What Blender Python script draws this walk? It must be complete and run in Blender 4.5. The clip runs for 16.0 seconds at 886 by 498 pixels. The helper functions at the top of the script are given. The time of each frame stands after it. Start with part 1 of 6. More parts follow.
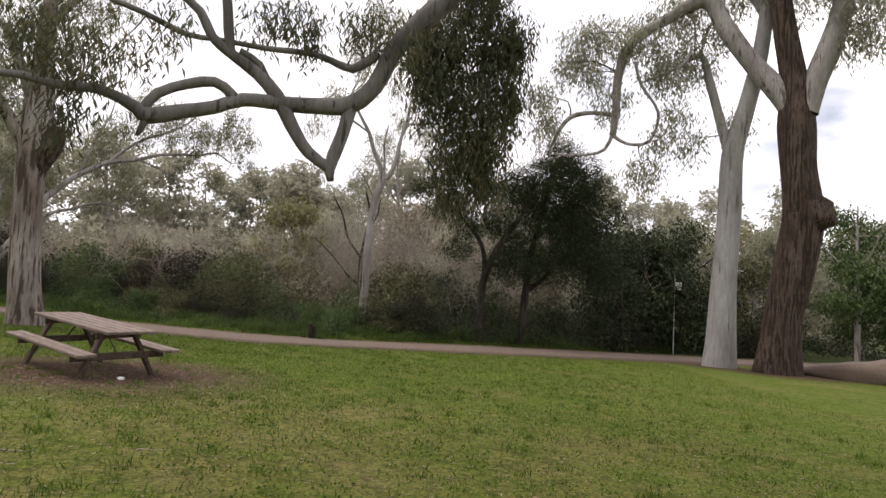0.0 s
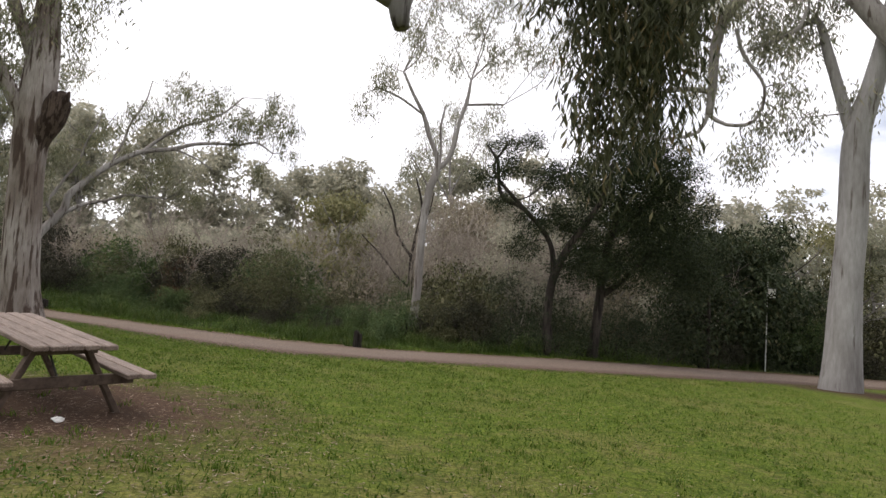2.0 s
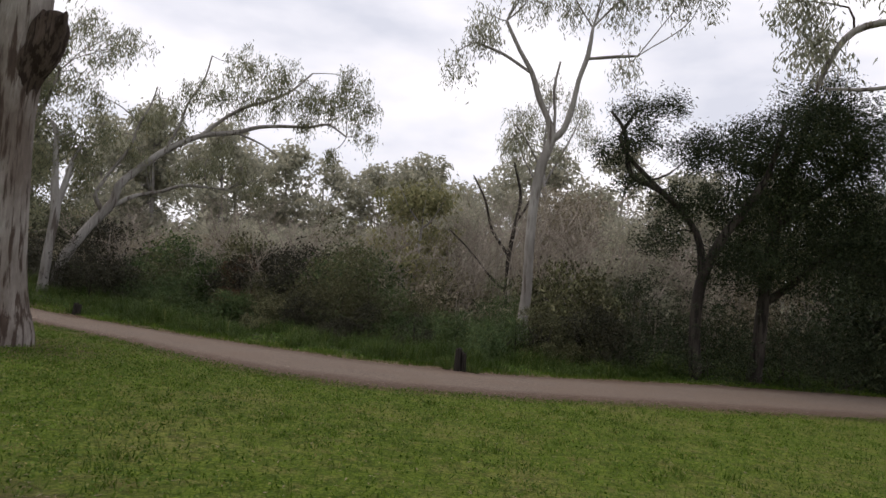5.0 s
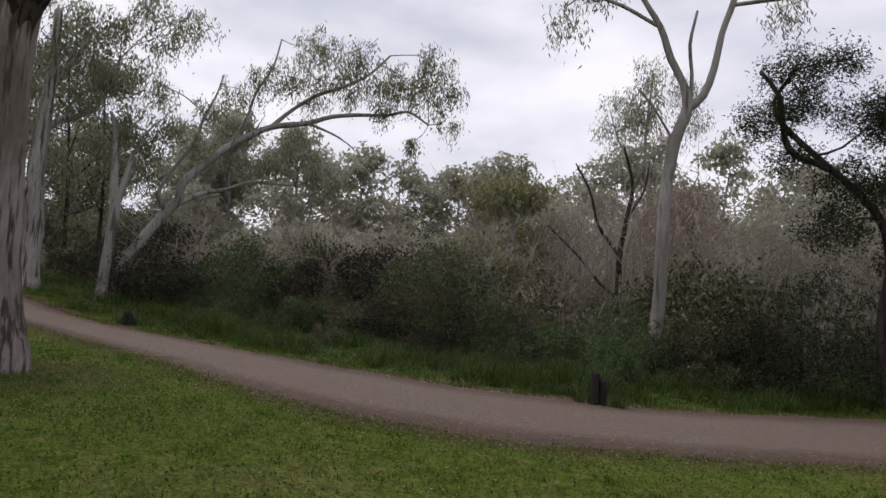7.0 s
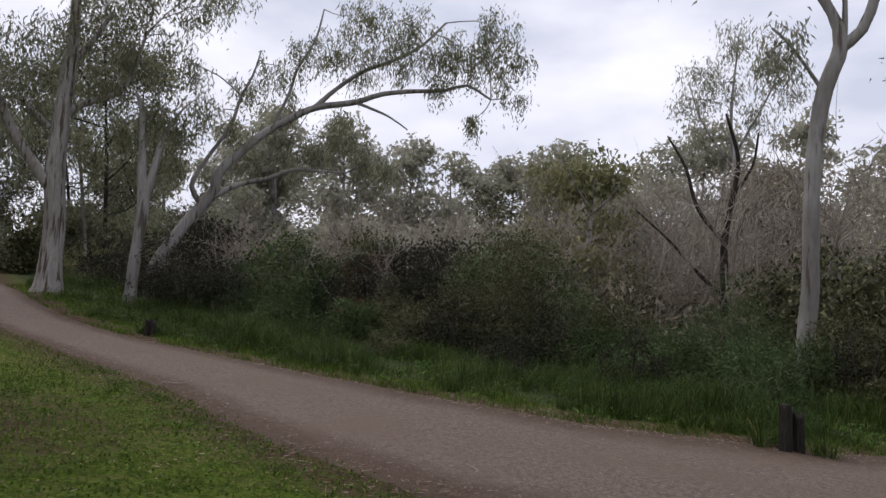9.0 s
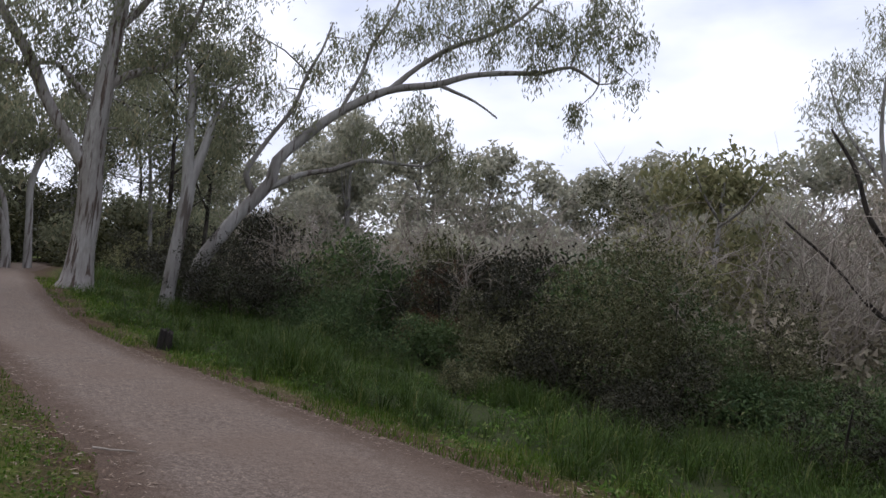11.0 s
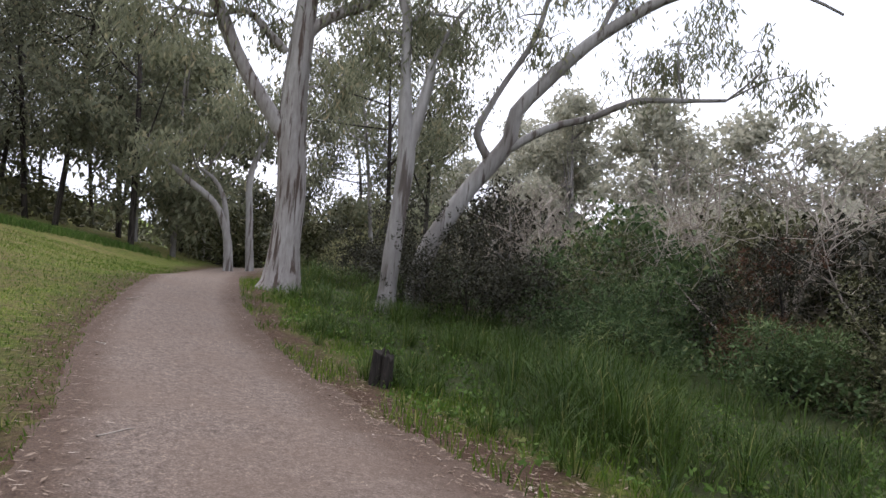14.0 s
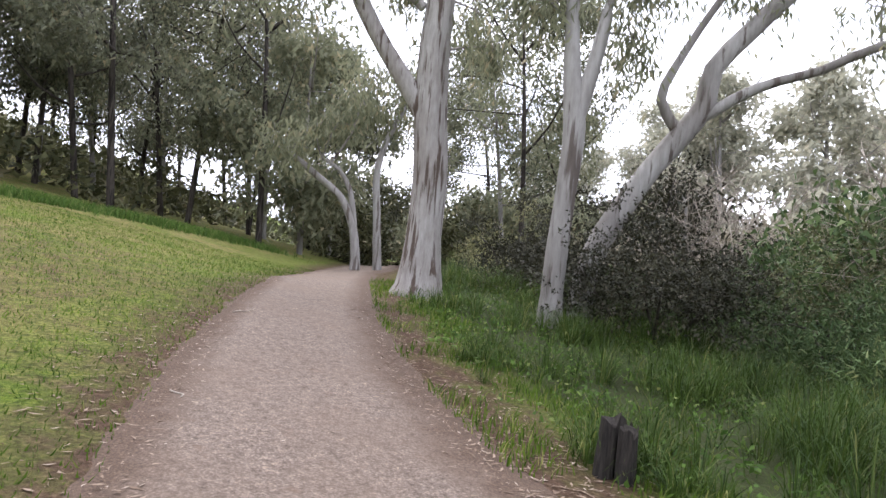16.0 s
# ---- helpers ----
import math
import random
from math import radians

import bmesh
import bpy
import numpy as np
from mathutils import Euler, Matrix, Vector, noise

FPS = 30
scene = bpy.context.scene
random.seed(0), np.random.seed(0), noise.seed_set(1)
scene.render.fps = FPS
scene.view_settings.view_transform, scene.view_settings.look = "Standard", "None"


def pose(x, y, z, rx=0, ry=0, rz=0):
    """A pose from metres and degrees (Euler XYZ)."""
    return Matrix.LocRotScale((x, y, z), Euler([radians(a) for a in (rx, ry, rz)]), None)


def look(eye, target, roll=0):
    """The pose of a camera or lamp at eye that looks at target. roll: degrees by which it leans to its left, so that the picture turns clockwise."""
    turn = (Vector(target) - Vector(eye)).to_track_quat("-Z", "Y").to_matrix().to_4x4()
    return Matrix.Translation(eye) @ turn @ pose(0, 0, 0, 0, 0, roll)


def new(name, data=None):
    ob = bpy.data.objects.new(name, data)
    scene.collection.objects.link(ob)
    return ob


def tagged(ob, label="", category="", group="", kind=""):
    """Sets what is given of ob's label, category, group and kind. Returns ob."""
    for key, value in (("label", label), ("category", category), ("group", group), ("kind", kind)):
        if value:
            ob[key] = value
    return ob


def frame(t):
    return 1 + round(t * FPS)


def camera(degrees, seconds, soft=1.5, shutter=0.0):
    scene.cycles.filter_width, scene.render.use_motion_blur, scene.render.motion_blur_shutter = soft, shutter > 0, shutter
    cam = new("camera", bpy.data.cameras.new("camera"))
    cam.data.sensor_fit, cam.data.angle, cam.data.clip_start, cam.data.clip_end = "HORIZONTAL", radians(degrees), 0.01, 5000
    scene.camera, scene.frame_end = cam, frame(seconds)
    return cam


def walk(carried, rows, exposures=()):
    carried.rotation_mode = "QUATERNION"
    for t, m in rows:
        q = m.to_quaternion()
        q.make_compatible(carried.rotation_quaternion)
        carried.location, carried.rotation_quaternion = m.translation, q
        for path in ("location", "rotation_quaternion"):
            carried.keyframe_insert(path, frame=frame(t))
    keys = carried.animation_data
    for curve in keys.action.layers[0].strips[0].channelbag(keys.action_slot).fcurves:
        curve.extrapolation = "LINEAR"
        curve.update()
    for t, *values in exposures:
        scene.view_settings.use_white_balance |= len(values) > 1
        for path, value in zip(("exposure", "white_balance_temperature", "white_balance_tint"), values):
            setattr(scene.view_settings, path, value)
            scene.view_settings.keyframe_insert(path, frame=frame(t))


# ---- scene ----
cam = camera(68.0, 16.0)
PATH = [
    (0, (5.308, -9.937, 1.596), (5.127, -7.952, 1.76), 3.2),
    (0.5, (4.977, -8.823, 1.604), (4.744, -6.843, 1.765), 3.1),
    (1, (4.754, -7.73, 1.578), (4.478, -5.756, 1.744), 3.3),
    (1.5, (4.423, -6.717, 1.563), (4.108, -4.75, 1.731), 3.8),
    (2, (4.099, -5.753, 1.533), (3.781, -3.786, 1.704), 4.1),
    (2.5, (3.697, -4.839, 1.509), (3.346, -2.877, 1.676), 3.1),
    (3, (3.291, -3.919, 1.482), (2.899, -1.966, 1.659), 2.6),
    (3.5, (2.906, -3.027, 1.485), (2.47, -1.083, 1.661), 2.5),
    (6, (0.444, 2.351, 1.484), (-0.159, 4.249, 1.668), 5.9),
    (6.5, (-0.078, 3.228, 1.465), (-0.749, 5.102, 1.657), 5.6),
    (7, (-0.698, 4.056, 1.439), (-1.435, 5.907, 1.621), 4.4),
    (7.5, (-1.239, 4.838, 1.424), (-2.011, 6.674, 1.603), 4.2),
    (8, (-1.815, 5.569, 1.419), (-2.615, 7.394, 1.591), 3.4),
    (10.5, (-4.653, 10.061, 1.58), (-5.655, 11.782, 1.759), 6.1),
    (11, (-5.356, 10.913, 1.548), (-6.416, 12.597, 1.745), 6.7),
    (11.5, (-6.239, 11.679, 1.514), (-7.361, 13.321, 1.719), 7.1),
    (12, (-7.07, 12.434, 1.485), (-8.274, 14.02, 1.677), 7.1),
    (12.5, (-8.0, 13.131, 1.45), (-9.301, 14.64, 1.623), 6.8),
    (13, (-8.849, 13.731, 1.44), (-10.227, 15.17, 1.616), 6.7),
    (13.5, (-9.697, 14.327, 1.399), (-11.155, 15.688, 1.545), 5.4),
    (14, (-10.557, 14.809, 1.374), (-12.093, 16.084, 1.504), 5.7),
    (14.5, (-11.363, 15.241, 1.376), (-12.976, 16.417, 1.497), 6.2),
    (15, (-12.18, 15.53, 1.369), (-13.852, 16.621, 1.475), 6.1),
    (15.5, (-12.907, 15.782, 1.39), (-14.612, 16.824, 1.477), 6.2),
    (16, (-13.567, 15.91, 1.472), (-15.306, 16.893, 1.555), 6.1),
]
EXPOSURES = [(0.0, 0.34, 6850, 16), (1.0, 0.5, 6800, 16), (2.0, 0.36, 6700, 15), (3.5, 0.06, 6700, 15), (6.0, -0.24, 6500, 16), (7.0, -0.34, 6450, 17), (8.0, -0.34, 6400, 17), (10.5, -0.14, 5950, 16), (12.0, 0.06, 5950, 16), (13.5, 0.52, 6050, 17), (15.0, 1.0, 6050, 16), (16.0, 1.36, 6050, 16)]
walk(cam, [(t, look(eye, target, roll)) for t, eye, target, roll in PATH], EXPOSURES)

# ---- light: bright overcast sky with a few blue gaps, weak wide sun ----
SUN_ELEV, SUN_ROT = radians(58), radians(278)
world = bpy.data.worlds.new("sky")
scene.world = world
world.use_nodes = True
wt = world.node_tree
wt.nodes.clear()
w_out = wt.nodes.new("ShaderNodeOutputWorld")
w_bg = wt.nodes.new("ShaderNodeBackground")
w_sky = wt.nodes.new("ShaderNodeTexSky")
w_sky.sky_type, w_sky.sun_disc = "NISHITA", False
w_sky.sun_elevation, w_sky.sun_rotation = SUN_ELEV, SUN_ROT
w_tc = wt.nodes.new("ShaderNodeTexCoord")
w_map = wt.nodes.new("ShaderNodeMapping")
w_map.inputs["Scale"].default_value = (1.0, 1.0, 2.6)
w_noise = wt.nodes.new("ShaderNodeTexNoise")
w_noise.inputs["Scale"].default_value, w_noise.inputs["Detail"].default_value = 2.3, 7.0
w_ramp = wt.nodes.new("ShaderNodeValToRGB")
w_ramp.color_ramp.elements[0].position, w_ramp.color_ramp.elements[1].position = 0.34, 0.46
w_shade = wt.nodes.new("ShaderNodeTexNoise")
w_shade.inputs["Scale"].default_value, w_shade.inputs["Detail"].default_value = 3.1, 5.0
w_cloud = wt.nodes.new("ShaderNodeValToRGB")
w_cloud.color_ramp.elements[0].position, w_cloud.color_ramp.elements[1].position = 0.32, 0.62
w_cloud.color_ramp.elements[0].color, w_cloud.color_ramp.elements[1].color = (7.8, 8.3, 9.3, 1), (12.2, 12.3, 12.7, 1)
w_mix = wt.nodes.new("ShaderNodeMix")
w_mix.data_type = "RGBA"
wt.links.new(w_tc.outputs["Generated"], w_map.inputs["Vector"])
wt.links.new(w_map.outputs["Vector"], w_noise.inputs["Vector"])
wt.links.new(w_map.outputs["Vector"], w_shade.inputs["Vector"])
w_dot = wt.nodes.new("ShaderNodeVectorMath")
w_dot.operation = "DOT_PRODUCT"
w_dot.inputs[1].default_value = Vector((0.31, 0.91, 0.27)).normalized()
w_gap = wt.nodes.new("ShaderNodeMapRange")
w_gap.inputs["From Min"].default_value, w_gap.inputs["From Max"].default_value = 0.975, 1.0
w_gap.inputs["To Min"].default_value, w_gap.inputs["To Max"].default_value = 0.16, -0.1
w_sum = wt.nodes.new("ShaderNodeMath")
w_sum.operation = "ADD"
wt.links.new(w_tc.outputs["Generated"], w_dot.inputs[0])
wt.links.new(w_dot.outputs["Value"], w_gap.inputs["Value"])
wt.links.new(w_noise.outputs["Fac"], w_sum.inputs[0])
wt.links.new(w_gap.outputs["Result"], w_sum.inputs[1])
wt.links.new(w_sum.outputs["Value"], w_ramp.inputs["Fac"])
wt.links.new(w_shade.outputs["Fac"], w_cloud.inputs["Fac"])
wt.links.new(w_ramp.outputs["Color"], w_mix.inputs["Factor"])
wt.links.new(w_sky.outputs["Color"], w_mix.inputs["A"])
wt.links.new(w_cloud.outputs["Color"], w_mix.inputs["B"])
wt.links.new(w_mix.outputs["Result"], w_bg.inputs["Color"])
w_bg.inputs["Strength"].default_value = 0.1
wt.links.new(w_bg.outputs["Background"], w_out.inputs["Surface"])
sun = new("sun", bpy.data.lights.new("sun", "SUN"))
sun.data.energy, sun.data.angle, sun.data.color = 1.9, radians(38), (1.0, 0.955, 0.88)
sun.matrix_world = Matrix.Translation((0, 0, 60)) @ Vector((-math.sin(SUN_ROT), -math.cos(SUN_ROT), -math.tan(SUN_ELEV))).to_track_quat("-Z", "Y").to_matrix().to_4x4()


# ---- materials ----
def material(name):
    m = bpy.data.materials.new(name)
    m.use_nodes = True
    nt = m.node_tree
    b = nt.nodes["Principled BSDF"]
    return m, nt, b


def node(nt, kind, **ins):
    n = nt.nodes.new(kind)
    for k, v in ins.items():
        n.inputs[k.replace("_", " ")].default_value = v
    return n


def ramp(nt, source, stops):
    r = nt.nodes.new("ShaderNodeValToRGB")
    e = r.color_ramp.elements
    while len(e) < len(stops):
        e.new(0.5)
    for el, (p, c) in zip(e, stops):
        el.position, el.color = p, (*c, 1)
    nt.links.new(source, r.inputs["Fac"])
    return r.outputs["Color"]


def blend(nt, fac, a, b, mode="MIX"):
    mx = nt.nodes.new("ShaderNodeMix")
    mx.data_type, mx.blend_type = "RGBA", mode
    for key, v in (("Factor", fac), ("A", a), ("B", b)):
        if isinstance(v, (int, float)):
            mx.inputs[key].default_value = v
        elif isinstance(v, tuple):
            mx.inputs[key].default_value = (*v, 1)
        else:
            nt.links.new(v, mx.inputs[key])
    return mx.outputs["Result"]


def coords(nt, scale=(1, 1, 1)):
    tc = nt.nodes.new("ShaderNodeTexCoord")
    mp = nt.nodes.new("ShaderNodeMapping")
    mp.inputs["Scale"].default_value = scale
    nt.links.new(tc.outputs["Object"], mp.inputs["Vector"])
    return mp.outputs["Vector"]


def noise_at(nt, vec, scale, detail=5.0, rough=0.55):
    n = node(nt, "ShaderNodeTexNoise", Scale=scale, Detail=detail, Roughness=rough)
    nt.links.new(vec, n.inputs["Vector"])
    return n.outputs["Fac"]


def bump(nt, b, height, strength, distance):
    bp = node(nt, "ShaderNodeBump", Strength=strength, Distance=distance)
    nt.links.new(height, bp.inputs["Height"])
    nt.links.new(bp.outputs["Normal"], b.inputs["Normal"])


def leaf_material(name, dark, light, warm, trans=0.3):
    m, nt, b = material(name)
    rnd = nt.nodes.new("ShaderNodeNewGeometry").outputs["Random Per Island"]
    vec = coords(nt)
    col = ramp(nt, rnd, [(0.0, dark), (0.55, light), (0.86, light), (1.0, warm)])
    big = noise_at(nt, vec, 0.5, 3)
    col = blend(nt, ramp(nt, big, [(0.35, (0, 0, 0)), (0.65, (0.6, 0.6, 0.6))]), col, dark)
    nt.links.new(col, b.inputs["Base Color"])
    b.inputs["Roughness"].default_value = 0.62
    b.inputs["Specular IOR Level"].default_value = 0.12
    tr = nt.nodes.new("ShaderNodeBsdfTranslucent")
    nt.links.new(col, tr.inputs["Color"])
    mx = nt.nodes.new("ShaderNodeMixShader")
    mx.inputs["Fac"].default_value = trans
    out = nt.nodes["Material Output"]
    nt.links.new(b.outputs["BSDF"], mx.inputs[1])
    nt.links.new(tr.outputs["BSDF"], mx.inputs[2])
    nt.links.new(mx.outputs["Shader"], out.inputs["Surface"])
    return m


def bark_material(name, base, pale, streak, rough_bark=0.3, scale=1.0, patch=0.55, depth=0.03):
    """Smooth bark in patches, with darker long strips."""
    m, nt, b = material(name)
    fine = noise_at(nt, coords(nt, (6 * scale, 6 * scale, 1.2 * scale)), 1.6, 7, 0.65)
    strips = noise_at(nt, coords(nt, (5 * scale, 5 * scale, 0.45 * scale)), 1.0, 5, 0.6)
    broad = noise_at(nt, coords(nt, (1, 1, 0.5)), 0.7 * scale, 4)
    col = blend(nt, ramp(nt, broad, [(0.38, (0, 0, 0)), (0.62, (1, 1, 1))]), base, pale)
    col = blend(nt, ramp(nt, strips, [(patch, (0, 0, 0)), (patch + 0.07, (1, 1, 1))]), col, streak)
    col = blend(nt, 0.55, col, ramp(nt, fine, [(0.3, (0.35, 0.33, 0.3)), (0.7, (1, 1, 1))]), "MULTIPLY")
    nt.links.new(col, b.inputs["Base Color"])
    b.inputs["Roughness"].default_value = 0.85
    b.inputs["Specular IOR Level"].default_value = 0.2
    mixh = nt.nodes.new("ShaderNodeMath")
    mixh.operation = "ADD"
    nt.links.new(fine, mixh.inputs[0])
    nt.links.new(strips, mixh.inputs[1])
    bump(nt, b, mixh.outputs[0], rough_bark, depth)
    return m


BARK_BIG = bark_material("bark_big", (0.19, 0.155, 0.132), (0.38, 0.345, 0.32), (0.085, 0.06, 0.048), 1.0, 1.5, 0.515, 0.08)
BARK_WHITE = bark_material("bark_white", (0.28, 0.268, 0.258), (0.40, 0.392, 0.385), (0.15, 0.13, 0.115), 0.4, 0.8, 0.595, 0.03)
BARK_ROUGH = bark_material("bark_rough", (0.085, 0.058, 0.043), (0.135, 0.1, 0.08), (0.042, 0.027, 0.02), 1.0, 2.2, 0.48, 0.14)
BARK_LIMB = bark_material("bark_limb", (0.105, 0.099, 0.094), (0.20, 0.192, 0.185), (0.06, 0.052, 0.048), 0.4, 2.5, 0.58, 0.012)
BARK_GREY = bark_material("bark_grey", (0.225, 0.207, 0.192), (0.35, 0.335, 0.32), (0.12, 0.10, 0.088), 0.4, 1.0, 0.56, 0.03)
BARK_PATCH = bark_material("bark_patch", (0.27, 0.245, 0.225), (0.38, 0.36, 0.34), (0.1, 0.074, 0.06), 0.8, 1.5, 0.525, 0.06)
BARK_DARK = bark_material("bark_dark", (0.035, 0.028, 0.024), (0.07, 0.06, 0.05), (0.02, 0.016, 0.014), 0.6, 2.0, 0.5, 0.02)
TWIG_PALE = bark_material("twig_pale", (0.29, 0.25, 0.208), (0.42, 0.37, 0.318), (0.2, 0.16, 0.13), 0.2, 2.0, 0.6, 0.01)
LEAF_GUM = leaf_material("leaf_gum", (0.115, 0.122, 0.075), (0.27, 0.278, 0.175), (0.4, 0.34, 0.21), 0.45)
LEAF_GREY = leaf_material("leaf_grey", (0.15, 0.156, 0.112), (0.36, 0.362, 0.26), (0.45, 0.39, 0.28), 0.45)
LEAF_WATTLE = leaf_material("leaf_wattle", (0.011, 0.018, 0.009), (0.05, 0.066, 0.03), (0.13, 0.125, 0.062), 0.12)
# shrub leaves: the first, near-black tone of these two paints shaded bush interiors
LEAF_SHRUB = leaf_material("leaf_shrub", (0.024, 0.028, 0.013), (0.14, 0.14, 0.068), (0.27, 0.24, 0.15), 0.15)
LEAF_DARK_SHADE = leaf_material("leaf_dark_shade", (0.012, 0.013, 0.008), (0.052, 0.05, 0.029), (0.11, 0.092, 0.066), 0.08)
LEAF_OLIVE = leaf_material("leaf_olive", (0.13, 0.135, 0.066), (0.3, 0.285, 0.145), (0.43, 0.37, 0.2), 0.35)
LEAF_FEATHER = leaf_material("leaf_feather", (0.028, 0.05, 0.02), (0.1, 0.145, 0.052), (0.2, 0.2, 0.085), 0.2)
LEAF_BROWN = leaf_material("leaf_brown", (0.05, 0.026, 0.016), (0.12, 0.06, 0.035), (0.16, 0.12, 0.05), 0.2)
LEAF_DRY = leaf_material("leaf_dry", (0.13, 0.115, 0.08), (0.38, 0.335, 0.245), (0.52, 0.46, 0.36), 0.35)
GRASS_TALL = leaf_material("grass_tall", (0.014, 0.03, 0.006), (0.065, 0.105, 0.019), (0.22, 0.22, 0.075), 0.35)
GRASS_LAWN = leaf_material("grass_lawn", (0.026, 0.058, 0.006), (0.11, 0.17, 0.02), (0.32, 0.27, 0.11), 0.35)
LEAF_CURTAIN = leaf_material("leaf_curtain", (0.045, 0.052, 0.03), (0.11, 0.115, 0.062), (0.24, 0.18, 0.09), 0.3)
# pale grey-green leaves, with the haze of distance mixed into the colour
LEAF_PALE_HAZE = leaf_material("leaf_pale_haze", (0.24, 0.24, 0.185), (0.45, 0.435, 0.335), (0.54, 0.49, 0.38), 0.5)
LEAF_HILL = leaf_material("leaf_hill", (0.055, 0.06, 0.038), (0.17, 0.174, 0.112), (0.29, 0.25, 0.16), 0.35)
WEED = leaf_material("weed", (0.03, 0.065, 0.012), (0.11, 0.18, 0.035), (0.26, 0.27, 0.1), 0.35)
LITTER = leaf_material("litter", (0.12, 0.08, 0.055), (0.26, 0.20, 0.15), (0.42, 0.36, 0.30), 0.05)


def ground_material():
    m, nt, b = material("ground_cover")
    vec = coords(nt)
    cover = nt.nodes.new("ShaderNodeAttribute")
    cover.attribute_name = "bare"
    rough = nt.nodes.new("ShaderNodeAttribute")
    rough.attribute_name = "wild"
    fine, mid, big = noise_at(nt, vec, 26, 6, 0.7), noise_at(nt, vec, 3.2, 5), noise_at(nt, vec, 0.42, 4)
    green = ramp(nt, fine, [(0.28, (0.018, 0.034, 0.004)), (0.48, (0.07, 0.108, 0.01)), (0.74, (0.18, 0.21, 0.04))])
    straw = ramp(nt, fine, [(0.3, (0.065, 0.054, 0.018)), (0.7, (0.28, 0.235, 0.095))])
    grass = blend(nt, ramp(nt, mid, [(0.5, (0, 0, 0)), (0.74, (0.6, 0.6, 0.6))]), green, straw)
    grass = blend(nt, ramp(nt, big, [(0.50, (0, 0, 0)), (0.70, (0.5, 0.5, 0.5))]), grass, straw)
    dry = nt.nodes.new("ShaderNodeAttribute")
    dry.attribute_name = "dry"
    dm = nt.nodes.new("ShaderNodeMath")
    dm.operation, dm.use_clamp = "MULTIPLY", True
    nt.links.new(dry.outputs["Fac"], dm.inputs[0])
    nt.links.new(ramp(nt, noise_at(nt, vec, 0.9, 6, 0.65), [(0.4, (0.15, 0.15, 0.15)), (0.62, (1, 1, 1))]), dm.inputs[1])
    grass = blend(nt, dm.outputs[0], grass, straw)
    grass = blend(nt, 0.85, grass, ramp(nt, noise_at(nt, vec, 7.0, 6, 0.7), [(0.34, (0.4, 0.42, 0.38)), (0.52, (0.95, 0.95, 0.95)), (0.7, (1.2, 1.15, 1.0))]), "MULTIPLY")
    soil = ramp(nt, fine, [(0.3, (0.035, 0.022, 0.014)), (0.6, (0.085, 0.053, 0.035)), (0.8, (0.23, 0.17, 0.115))])
    # rough ground beyond the verge; shaded gaps between tussocks are in its dark colour
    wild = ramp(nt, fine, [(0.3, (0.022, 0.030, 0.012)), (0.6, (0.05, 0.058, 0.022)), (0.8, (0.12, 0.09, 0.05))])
    mask = nt.nodes.new("ShaderNodeMath")
    mask.operation = "MULTIPLY_ADD"
    mask.inputs[1].default_value, mask.use_clamp = 1.5, True
    sub = nt.nodes.new("ShaderNodeMath")
    sub.operation = "MULTIPLY_ADD"
    sub.inputs[1].default_value, sub.inputs[2].default_value = 1.6, -0.9
    nt.links.new(mid, sub.inputs[0])
    nt.links.new(cover.outputs["Fac"], mask.inputs[0])
    nt.links.new(sub.outputs[0], mask.inputs[2])
    keep = nt.nodes.new("ShaderNodeMath")
    keep.operation, keep.use_clamp = "MULTIPLY", True
    step = nt.nodes.new("ShaderNodeMath")
    step.operation, step.use_clamp = "MULTIPLY", True
    step.inputs[1].default_value = 4.0
    nt.links.new(cover.outputs["Fac"], step.inputs[0])
    nt.links.new(mask.outputs[0], keep.inputs[0])
    nt.links.new(step.outputs[0], keep.inputs[1])
    col = blend(nt, keep.outputs[0], grass, soil)
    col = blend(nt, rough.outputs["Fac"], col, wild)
    nt.links.new(col, b.inputs["Base Color"])
    b.inputs["Roughness"].default_value = 0.95
    b.inputs["Specular IOR Level"].default_value = 0.1
    bump(nt, b, fine, 0.9, 0.04)
    return m


